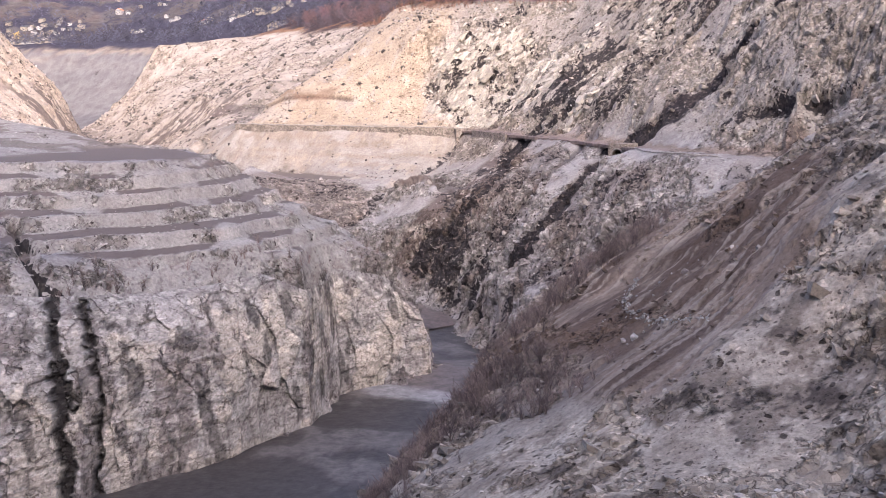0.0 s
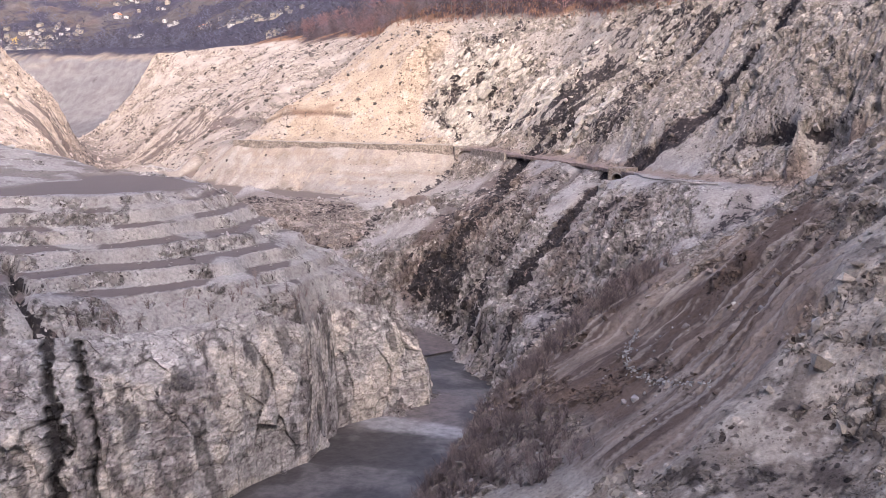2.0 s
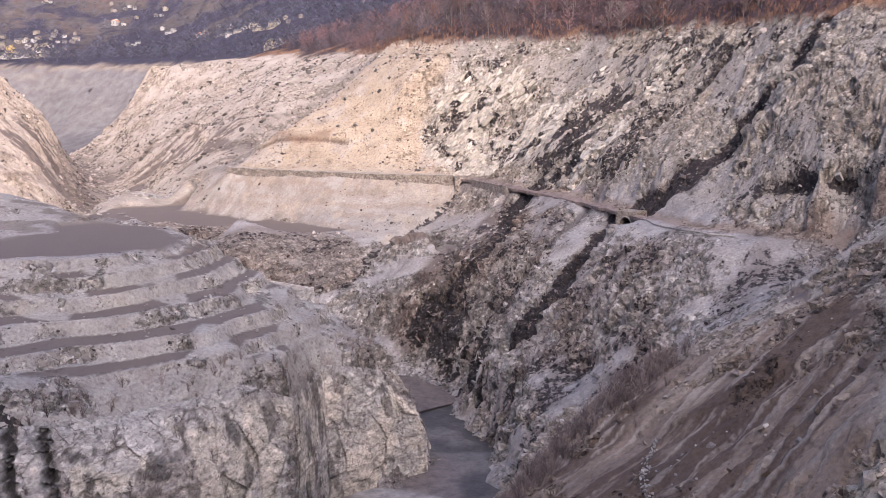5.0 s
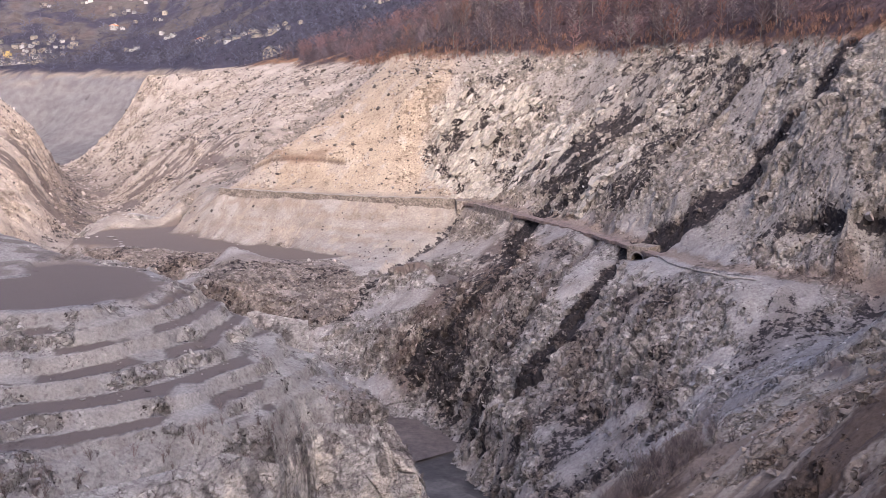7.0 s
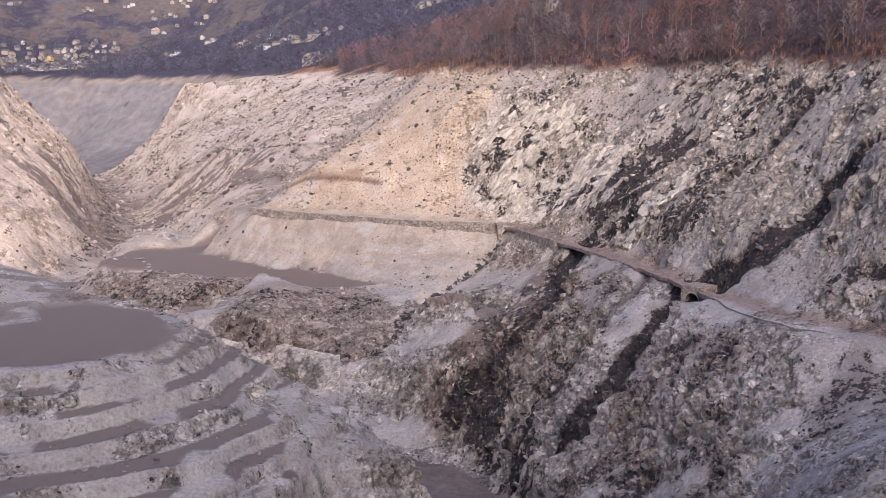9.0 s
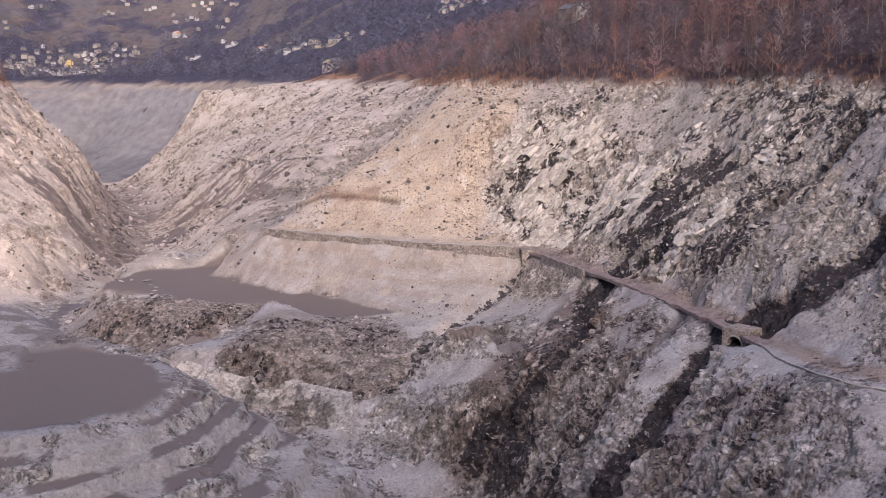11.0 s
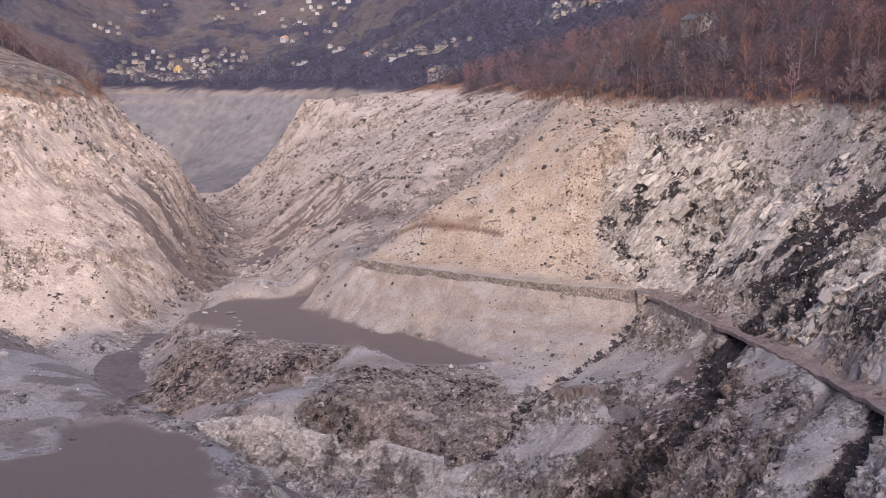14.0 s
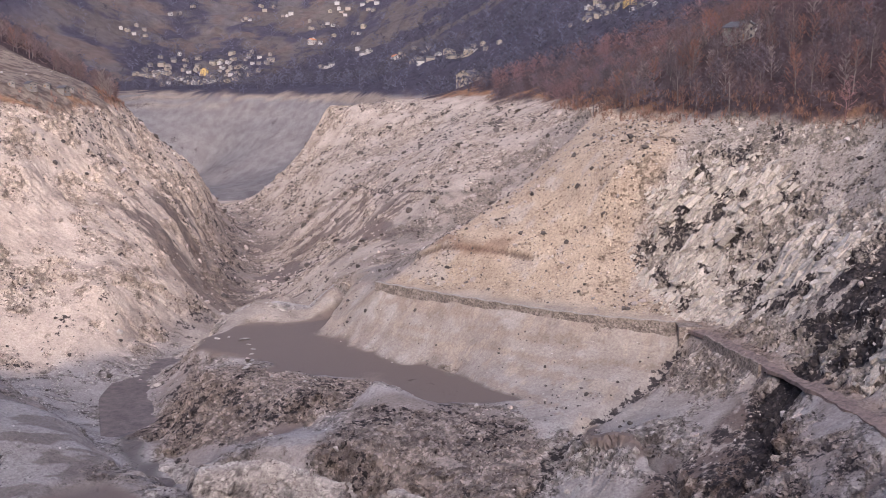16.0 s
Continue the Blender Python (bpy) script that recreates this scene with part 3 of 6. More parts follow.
TERRACE_BACK = [(-64, 292), (-80, 305), (-118, 335), (-160, 360), (-210, 360), (-200, 240), (-130, 236), (-112, 252), (-98, 288), (-102, 304), (-92, 310)]
terrace_back = field(wx, wy, TERRACE_BACK, 3)
lean_to = lean_to + 0.12 * terrace_back + 0.24 * smooth(330, 350, Y) * smooth(445, 430, Y) * (X > -95) * (X < 30) * smooth(60, 56, Z) + 0.16 * smooth(545, 600, Y) - 0.8 * smooth(900, 940, Y) + 0.3 * smooth(14, 4, near_line(X, Y, [(-185, 885), (-234, 900), (-250, 870), (-266, 840)]))
rocky = smooth(-0.22, 0.3, 0.75 * fbm(X, Y, Z, 15, 5, 601, 0.7) + lean_to) * (1 - wet0)
off = 0.9 * fbm(X, Y, Z, 22, 3, 31) * near * (1 - wet0) * (1 - 0.7 * in_steps) * smooth(3, 12, river_d)
off += 0.16 * fbm(X, Y, Z, 4.5, 4, 41, 0.62) * near * (1 - wet0) * (1 - 0.5 * fan) * (1 - 0.6 * in_steps)
m = near & (rocky > 0.02)
# slabs drawn out up the slope
along_, over_ = (0.64 * X + 0.77 * Z) / 1.9, -0.77 * X + 0.64 * Z
b4, k4 = blocks(along_[m] + 0.3 * wob[m], Y[m], over_[m], 3.0, 63, 0.6, 2.4)
big = 0.35 + 0.65 * smooth(0.3, 0.7, slope[m])
off[m] += rocky[m] * big * (0.75 * b4 - 0.4 * k4 + 0.25)
b3, k3 = blocks(X[m], Y[m], Z[m], 1.5, 65, 0.7, 2.4)
off[m] += rocky[m] * (0.3 * b3 - 0.2 * k3)
joint = np.zeros(X.shape)
joint[m] = np.clip(1.4 * rocky[m], 0, 1) * np.maximum(k4, 0.5 * k3)
steep = smooth(0.25, 0.8, slope) * near * (1 - wet0) * (1 - 0.7 * fan) * (1 - 0.7 * silt) * (1 - 0.8 * under_cliff) * (1 - 0.6 * upper) * (1 - 0.75 * np.maximum(left_bank, smooth(530, 580, Y)))
off += steep * (0.7 * rill + 0.7 * (0.4 - np.abs(rill)) + 0.5 * (0.35 - np.abs(rill2)))
off += brown * (0.3 * streak + 0.16 * thin)
CAVE = [(84, 296), (89, 292), (93, 287), (98, 283)]
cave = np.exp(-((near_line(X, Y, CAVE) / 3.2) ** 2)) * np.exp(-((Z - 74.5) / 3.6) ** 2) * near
off -= 4.0 * cave
off -= 1.0 * under_cliff
# the scarp of the silt bank on the fan
SCARP = [(-76, 511), (-68, 506.5), (-59.5, 501.6), (-50, 497.5), (-43, 496)]
ahead = (Y - 500.5) + 0.45 * (X + 58) + 0.8 * wob
off += 1.3 * smooth(-0.5, 0.5, ahead) * np.exp(-np.clip(ahead, 0, None) / 7) * smooth(10, 5, near_line(X, Y, SCARP))
m = rock > 0.03
bz = Z[m]
v1, c1 = blocks(along_[m], Y[m], over_[m], 4.6, 51)
v2, c2 = blocks(X[m], Y[m], bz, 2.1, 61)
calm = 1 - 0.4 * upper[m]
off[m] += rock[m] * (0.3 + 0.7 * rocky[m]) * calm * (1.4 * v1 - 0.9 * c1 + 0.6 * v2 - 0.35 * c2)
crack = np.zeros(X.shape)
crack[m] = np.maximum(c1, 0.7 * c2) * np.clip(rock[m], 0, 1) * (0.3 + 0.7 * rocky[m])
crack = np.maximum(crack, joint)
far_m = (~near) & (Y < 2000)
off += np.where(far_m, 3.0 * fbm(X, Y, 0 * X, 60, 3, 71) + smooth(WATER + 4, WATER + 12, Z) * 3.0 * fbm(X, Y, 0 * X, 13, 2, 73), 0)
off *= 0.2 + 0.8 * smooth(3.0, 6.0, near_line(X, Y, ROAD[4:]))
PX, PY, PZ = X + NX * off, Y + NY * off, Z + NZ * off


def ground_z(x, y):
    """The height of the finished ground at a place."""
    i = int(np.clip(np.searchsorted(GX, x) - 1, 0, len(GX) - 2))
    j = int(np.clip(np.searchsorted(GY, y) - 1, 0, len(GY) - 2))
    u, v = (x - GX[i]) / (GX[i + 1] - GX[i]), (y - GY[j]) / (GY[j + 1] - GY[j])
    return float((PZ[j, i] * (1 - u) + PZ[j, i + 1] * u) * (1 - v) + (PZ[j + 1, i] * (1 - u) + PZ[j + 1, i + 1] * u) * v)


# tones
tone = np.empty(X.shape + (4,), np.float32)
tone[...] = (0.27, 0.255, 0.25, 0.0)


def lay(mask, rgb, wet=0.0):
    a = np.clip(mask, 0, 1)[..., None]
    tone[...] = tone * (1 - a) + a * np.array((*rgb, wet), np.float32)


black_and_shade = np.zeros(X.shape)


def blacken_and_shade(mask, level=0.75):
    """Black wet rock and painted crevice shade: the material breaks its edge up finely."""
    black_and_shade[...] = np.maximum(black_and_shade, np.clip(mask, 0, 1) * level)


patch = fbm(X, Y, Z, 30, 4, 81)
gap = fbm(X, Y, Z, 6, 4, 641)
gap2 = fbm(X, Y, Z, 2.6, 4, 645, 0.6)
lay(smooth(0.5, 1.0, slope) * 0.8, (0.27, 0.25, 0.24))
lay(smooth(0.0, 0.7, patch) * 0.5 * smooth(0.3, 0.8, slope), (0.22, 0.19, 0.178))
# tan silt of the sunlit part, the sun's warmth put into its tone
warm = np.clip(smooth(380, 470, Y + 0.5 * X), 0, 1)
lay(warm * 0.8, (0.3, 0.253, 0.207))
lay(smooth(540, 600, Y) * 0.8, (0.36, 0.312, 0.27))
# far bank: cooler and darker, some distance haze put into the tone
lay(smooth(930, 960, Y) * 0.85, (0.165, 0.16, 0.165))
TRACK = [(-190, 768), (-185, 759), (-150, 700), (-127, 659), (-108, 630), (-94, 608)]
blacken_and_shade(smooth(1.8, 0.5, near_line(X, Y, TRACK) + 0.6 * gap2), 0.62)
# hollow behind the fan's crest: its shade painted as a greyer tone
HOLLOW_SHADE = [(-120, 534), (-94, 507), (-72, 515), (-48, 534), (-28, 566), (-34, 655), (-46, 632), (-60, 596), (-78, 556)]
lay(field(X, Y, HOLLOW_SHADE, 3) * 0.75, (0.2, 0.18, 0.165))
lay(smooth(900, 1000, Y) * smooth(0.0, 0.6, vnoise(X / 200, Y / 200, Z / 7, 77)) * 0.5, (0.25, 0.185, 0.13))
lay(fan * 0.85, (0.36, 0.288, 0.215))
lay(outcrop * 0.7, (0.335, 0.31, 0.285))
# sunken joints between blocks darkened, their shade put into the tone
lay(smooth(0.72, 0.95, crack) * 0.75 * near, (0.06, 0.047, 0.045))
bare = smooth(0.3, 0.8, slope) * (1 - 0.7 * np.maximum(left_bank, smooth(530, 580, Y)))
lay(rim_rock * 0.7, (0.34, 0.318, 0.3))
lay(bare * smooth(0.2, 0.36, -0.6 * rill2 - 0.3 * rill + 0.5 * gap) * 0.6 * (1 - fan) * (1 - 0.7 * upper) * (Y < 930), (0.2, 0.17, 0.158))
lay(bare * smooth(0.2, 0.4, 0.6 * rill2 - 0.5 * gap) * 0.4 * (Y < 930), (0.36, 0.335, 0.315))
# shade of the cave put into the tone, over its hollow
blacken_and_shade(smooth(0.3, 0.7, cave + 0.3 * gap), 0.9)
lay(near_slope * 0.9, (0.31, 0.268, 0.225))
lay(brown, (0.235, 0.18, 0.142))
lay(brown * smooth(-0.05, 0.25, streak + 0.5 * thin + 0.1), (0.125, 0.09, 0.07), 0.1)
lay(brown * smooth(0.3, 0.42, thin - 0.3 * streak) * 0.75, (0.34, 0.285, 0.235))
TAN = [(29, 172), (46, 180), (46, 170), (37, 168), (31, 162)]
lay(field(wx, wy, TAN, 3) * smooth(-0.3, 0.1, thin + 0.1), (0.34, 0.275, 0.215))
MUD_BENCH = [(10, 152), (18, 158), (25, 156), (28, 148), (26, 138), (22, 132), (20, 140)]
lay(field(wx, wy, MUD_BENCH, 2), (0.13, 0.092, 0.07), 0.3)
lay(lip_rock * 0.8, (0.25, 0.215, 0.185))
lay(lip_rock * smooth(0.05, 0.2, gap2) * 0.9, (0.12, 0.095, 0.082))
NEAR_PALE = [(62, 150), (46, 128), (32, 122), (20, 120), (4, 122), (-4, 100), (20, 70), (70, 70)]
near_pale = field(wx, wy, NEAR_PALE, 4) * (1 - brown)
lay(near_pale * 0.9, (0.46, 0.396, 0.325))
lay(near_pale * smooth(0.1, 0.3, 0.6 * gap + 0.5 * gap2 + 0.15 * near_ledge) * 0.75, (0.2, 0.162, 0.13))
lay(near_pale * near_ledge * smooth(0.3, 0.42, gap2) * 0.85, (0.085, 0.068, 0.058))
lay(near_pale * smooth(0.2, 0.4, -gap) * 0.6, (0.3, 0.248, 0.198))
lay(spur_top * smooth(0.1, 0.25, gap2 + 0.3 * gap) * 0.8, (0.1, 0.083, 0.074))
LEFT_WALL = [(-330, 480), (-255, 440), (-205, 465), (-185, 500), (-188, 550), (-215, 660), (-260, 790), (-330, 800), (-300, 700), (-262, 600)]
left_wall = field(wx, wy, LEFT_WALL, 6)
bed = vnoise(X / 40, (Y + 0.3 * X) / 40, (Z + 0.35 * Y) / 5.0 + 0.9 * wob, 611) + 0.35 * fbm(X, Y, Z, 5, 3, 613)
lay(left_wall * 0.85, (0.45, 0.38, 0.318))
lay(left_wall * smooth(0.3, 0.5, bed) * 0.5, (0.19, 0.16, 0.143))
blacken_and_shade(left_wall * smooth(-0.2, 0.8, fbm(X, Y, Z, 9, 3, 615) + 0.5 * bed), 0.47)
blacken_and_shade(smooth(560, 640, Y) * smooth(900, 860, Y) * (Z < WATER - 4) * smooth(-0.2, 0.7, fbm(X, Y, Z, 12, 3, 617)), 0.47)
GORGE = [(-120, 392), (-142, 424), (-166, 470), (-172, 540), (-188, 620), (-217, 700), (-262, 800)]
# gorge and ravine: the tone darkens towards the bed
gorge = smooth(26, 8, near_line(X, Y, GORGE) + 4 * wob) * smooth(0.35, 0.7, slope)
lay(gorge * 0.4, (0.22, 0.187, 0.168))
blacken_and_shade(gorge * smooth(-0.3, 0.5, gap + 0.3 * patch), 0.52)
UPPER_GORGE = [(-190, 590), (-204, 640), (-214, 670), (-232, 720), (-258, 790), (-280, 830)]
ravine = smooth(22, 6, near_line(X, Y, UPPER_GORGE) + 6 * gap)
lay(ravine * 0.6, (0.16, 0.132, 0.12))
blacken_and_shade(ravine * smooth(-0.5, 0.5, gap), 0.55)
side = smooth(0, 25, X - 0.06 * (Y - 250) + 12) * smooth(200, 235, Y) * smooth(470, 400, Y) * near
low = side * (1 - smooth(58, 64, Z))
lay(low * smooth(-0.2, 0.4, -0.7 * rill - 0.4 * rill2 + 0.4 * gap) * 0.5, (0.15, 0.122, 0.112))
blacken_and_shade(low * smooth(-0.35, 0.65, -0.7 * rill - 0.4 * rill2 + 0.3 * gap + 0.25 * patch + 0.05), 0.55)
SCREE = [(18, 412), (32, 384), (29, 364), (17, 366), (10, 357), (2, 354), (-14, 358), (-20, 364), (-9, 376), (-2, 385), (9, 397)]
scree = field(wx, wy, SCREE, 3)
lay(scree * 0.9, (0.12, 0.092, 0.08), 0.1)
blacken_and_shade(scree * smooth(-0.6, 0.3, gap - 0.5 * rill2), 0.56)
lay(scree * smooth(0.28, 0.4, gap2 + 0.3 * gap), (0.3, 0.265, 0.24))
lay(brown_face * 0.6, (0.17, 0.135, 0.118))
blacken_and_shade(brown_face * smooth(-0.3, 0.5, gap), 0.48)
lay(side * smooth(0.1, 0.6, -rill - 0.5 * rill2 + 0.3 * patch) * 0.25 * smooth(66, 74, Z), (0.11, 0.092, 0.086), 0.1)
lay(upper * (1 - fan) * 0.75, (0.268, 0.241, 0.215))
# black gaps and crevices of the bare rock, painted as patches
blacken_and_shade(pale_rock * smooth(-0.3, 0.5, gap + 0.3 * gap2), 0.6)
blacken_and_shade(upper * (1 - fan) * smooth(-0.4, 0.6, 0.7 * gap + 0.5 * fbm(X, Y, Z, 22, 3, 643)), 0.6)
# undercut shade of the scarp, drawn as a dark line in the tone
lay(smooth(0.9, 0.3, np.abs(ahead + 0.4)) * smooth(7, 3, near_line(X, Y, SCARP)) * 0.85, (0.1, 0.07, 0.055))
# far bank again, same haze-cooled tone, then its shore bands
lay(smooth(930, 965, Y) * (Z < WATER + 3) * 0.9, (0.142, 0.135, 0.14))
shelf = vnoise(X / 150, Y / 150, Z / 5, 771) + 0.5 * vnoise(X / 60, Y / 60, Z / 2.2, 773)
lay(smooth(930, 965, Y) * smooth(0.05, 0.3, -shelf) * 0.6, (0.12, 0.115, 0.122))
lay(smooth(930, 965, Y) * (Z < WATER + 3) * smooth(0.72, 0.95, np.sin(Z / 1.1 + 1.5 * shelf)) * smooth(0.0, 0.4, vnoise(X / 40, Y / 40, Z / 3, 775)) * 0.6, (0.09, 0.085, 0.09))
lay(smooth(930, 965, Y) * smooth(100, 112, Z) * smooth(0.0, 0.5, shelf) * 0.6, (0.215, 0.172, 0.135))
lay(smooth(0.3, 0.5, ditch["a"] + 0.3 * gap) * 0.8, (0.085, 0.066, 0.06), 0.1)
blacken_and_shade(smooth(0.15, 0.75, ditch["a"] + 0.25 * gap), 0.95)
blacken_and_shade(smooth(0.15, 0.8, ditch["b"] + 0.25 * gap), 0.85)
lay(silt * smooth(0.25, 0.45, vnoise(X / 40, Y / 40, Z / 1.3, 691) + 0.4 * gap2) * 0.5, (0.24, 0.186, 0.145))
lay(silt * smooth(0.2, 0.35, 0.6 * gap - 0.5 * rill2) * 0.5, (0.4, 0.335, 0.268))
blacken_and_shade(smooth(0.5, 0.9, ditch["c"] + 0.25 * gap2), 0.62)
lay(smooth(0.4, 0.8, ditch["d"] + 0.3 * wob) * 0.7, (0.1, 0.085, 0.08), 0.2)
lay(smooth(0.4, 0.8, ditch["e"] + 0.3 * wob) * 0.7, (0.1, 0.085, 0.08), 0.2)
blacken_and_shade(smooth(0.25, 0.7, np.maximum(ditch["l"], ditch["r"]) + 0.2 * wob), 1.0)
lay(np.maximum(field(wx, wy, POOL, 0.8), field(wx, wy, BENCH, 0.8)), (0.135, 0.108, 0.094), 0.75)
for pts in ([(-156, 660), (-138, 636), (-105, 588), (-93, 585), (-107, 578), (-125, 591)], [(-196, 640), (-190, 676), (-176, 660), (-166, 616), (-178, 626)],
            [(-21, 420), (-17, 424), (-12, 404), (-6, 399), (1, 394), (-4, 391), (-16, 400)], [(-47, 285), (-46, 298), (-38, 300), (-33, 295), (-37, 262), (-43, 250), (-41, 280)],
            [(54, 200), (58, 206), (61, 198), (58, 192)]):
    lay(field(wx, wy, pts, 0.8), (0.135, 0.108, 0.096), 0.7)
lay(field(wx, wy, [(-78, 514), (-57, 503), (-47, 499), (-50, 496), (-68, 504)], 2) * 0.7, (0.2, 0.13, 0.095))
smear = fbm((X + 0.5 * Y) / 3.0, (Y - 0.5 * X) / 1.0, 0 * X, 9.0, 4, 681, 0.6)
lay(smooth(545, 570, Y) * smooth(760, 700, Y) * smooth(86, 76, Z) * smooth(0.34, 0.42, smear), (0.15, 0.122, 0.108), 0.45)
black = field(wx, wy, BLACK, 7)
blacken_and_shade(smooth(0.05, 0.5, black) * smooth(-0.5, 0.1, 0.6 * gap - 0.7 * rill2), 0.85)
DARK_FACE = [(-16, 370), (-9, 370), (5, 365), (17, 332), (13, 313), (8, 318), (2, 336), (-5, 352)]
blacken_and_shade(field(wx, wy, DARK_FACE, 4) * smooth(-0.4, 0.2, -rill2), 0.75)
# shade of the slope behind the crest, painted wider, then the hollow again
CREST_SHADE = [(-98, 524), (-72, 526), (-45, 545), (-22, 566), (-15, 600), (-34, 655), (-50, 659), (-69, 645), (-83, 618), (-112, 590)]
lay(field(wx, wy, CREST_SHADE, 3) * 0.8 * (1 - 0.5 * smooth(0.1, 0.3, gap2)), (0.2, 0.176, 0.16))
lay(field(X, Y, HOLLOW_SHADE, 2) * 0.85 * (1 - 0.5 * smooth(0.1, 0.3, gap2)), (0.205, 0.182, 0.168))
lay(in_chan, (0.14, 0.112, 0.1), 0.6)
lay(terrace_back * 0.7, (0.3, 0.28, 0.262))
lay(terrace_back * smooth(0.1, 0.2, fbm((X + Y) / 2.5, Y - X, 0 * X, 11, 4, 695, 0.6)) * 0.85, (0.165, 0.14, 0.127), 0.4)
lay(in_steps * 0.8, (0.345, 0.322, 0.302))
lay(smooth(0.35, 0.6, in_steps * (1 - smooth(0.5, 0.68, fr)) * smooth(0.02, 0.12, fr)) * smooth(0.0, 0.15, fbm(X, Y, 0 * X, 16, 3, 91) + 0.1), (0.13, 0.107, 0.098), 0.7)
lay((1 - smooth(9, 13, river_d + 2 * wob)) * smooth(0.35, 0.1, 0 * X + np.minimum(slope, 1)) * (Z < 34), (0.1, 0.09, 0.088), 0.7)
lay(smooth(3.4, 1.8, near_line(X, Y, [(x + 1.5, y + 1.5) for x, y in ROAD[4:]]) + 0.8 * gap2) * 0.8, (0.2, 0.155, 0.13))
wood = smooth(WATER + 0.5, WATER + 4, PZ + 2.5 * wob)
lay(wood, (0.06, 0.042, 0.045))
# blue distance haze put into the tone of the far hills
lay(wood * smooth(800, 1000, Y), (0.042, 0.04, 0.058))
MEADOW = [(-720, 1280), (-560, 1240), (-470, 1290), (-450, 1440), (-360, 1560), (-340, 1700), (-560, 1750), (-760, 1600)]
HAMLET = [(-300, 530), (-262, 545), (-256, 600), (-262, 625), (-290, 640)]
PASTURE = [(-330, 650), (-300, 560), (-262, 538), (-252, 560), (-258, 632), (-285, 660)]
pasture = field(wx, wy, PASTURE, 5)
open_land = np.maximum(np.maximum(pasture, field(X, Y, HAMLET, 8)), field(X, Y, MEADOW, 30) * smooth(0.0, 0.2, fbm(X, Y, 0 * X, 45, 4, 151, 0.65) - 0.04))
lay(wood * open_land, (0.078, 0.071, 0.076))
lay(wood * pasture * 0.9, (0.2, 0.165, 0.138))
lay(wood * pasture * smooth(0.1, 0.25, gap2) * 0.8, (0.085, 0.065, 0.058))
clearing = smooth(0.16, 0.26, fbm(X, Y, 0 * X, 55, 4, 155, 0.65)) * smooth(1250, 1400, Y)
lay(wood * clearing * 0.7, (0.088, 0.076, 0.07))
lay(wood * open_land * smooth(0.05, 0.3, fbm(X, Y, 0 * X, 35, 3, 153)) * (Y > 900), (0.085, 0.068, 0.066))
lay(wood * (1 - smooth(WATER + 2, WATER + 6, PZ + 6 * wob)) * 0.8 * smooth(-0.2, 0.2, patch) * (Y < 900), (0.26, 0.15, 0.085))

grit = np.clip(0.06 + 0.2 * upper + 0.15 * near_pale + 0.75 * rocky + 0.12 * fan, 0, 1) * (1 - 0.3 * left_wall) * (1 - 0.6 * silt * (1 - brown_face))
lay(knoll * 0.8, (0.215, 0.178, 0.158))
black_and_shade = np.maximum(black_and_shade, 0.5 * knoll * smooth(-0.4, 0.4, gap))
grit = (grit * (1 - tone[..., 3]) * (1 - wood)).astype(np.float32)

nv, nu = X.shape
mesh = bpy.data.meshes.new("ground")
idx = np.arange(nv * nu).reshape(nv, nu)
quads = np.stack([idx[:-1, :-1], idx[:-1, 1:], idx[1:, 1:], idx[1:, :-1]], -1).reshape(-1)
mesh.vertices.add(nv * nu)
mesh.vertices.foreach_set("co", np.stack([PX, PY, PZ], -1).astype(np.float32).ravel())
mesh.loops.add(len(quads))
mesh.loops.foreach_set("vertex_index", quads.astype(np.int32))
mesh.polygons.add(len(quads) // 4)
mesh.polygons.foreach_set("loop_start", np.arange(0, len(quads), 4, dtype=np.int32))
fine_face = (rocky + np.clip(rock, 0, 1))[:-1, :-1].ravel() < 0.25
mesh.polygons.foreach_set("use_smooth", fine_face)
mesh.update(calc_edges=True)
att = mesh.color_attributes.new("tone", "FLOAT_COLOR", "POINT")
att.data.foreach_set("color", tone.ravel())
black_and_shade = (black_and_shade * (1 - wood) * smooth(0.5, 0.3, tone[..., 3])).astype(np.float32)
att = mesh.attributes.new("black_and_shade", "FLOAT", "POINT")
att.data.foreach_set("value", black_and_shade.ravel())
att = mesh.attributes.new("grit", "FLOAT", "POINT")
att.data.foreach_set("value", grit.ravel())
mesh.materials.append(ground_material())
ground = tagged(new("ground", mesh), "drained reservoir valley of grey silt, broken rock and brown mud", "ground", kind="structure")


# ---- building tools ----
def part(name, bm, mat, parent=None, label=""):
    me = bpy.data.meshes.new(name)
    bm.to_mesh(me)
    bm.free()
    me.materials.append(mat)
    ob = new(name, me)
    if parent:
        ob.parent = parent
    if label:
        ob["label"] = label
    return ob


def mesh_from(name, co, faces, mat, tones=None, flat=True):
    """A mesh from arrays of places and of triangles or quads."""
    me = bpy.data.meshes.new(name)
    co, faces = np.asarray(co, np.float32), np.asarray(faces, np.int32)
    k = faces.shape[1]
    me.vertices.add(len(co))
    me.vertices.foreach_set("co", co.ravel())
    me.loops.add(faces.size)
    me.loops.foreach_set("vertex_index", faces.ravel())
    me.polygons.add(len(faces))
    me.polygons.foreach_set("loop_start", np.arange(0, faces.size, k, dtype=np.int32))
    me.polygons.foreach_set("use_smooth", np.full(len(faces), not flat))
    me.update(calc_edges=True)
    if tones is not None:
        a = me.color_attributes.new("tone", "FLOAT_COLOR", "POINT")
        t4 = np.zeros((len(co), 4), np.float32)
        t4[:, :tones.shape[1]] = tones
        a.data.foreach_set("color", t4.ravel())
    me.materials.append(mat)
    return me


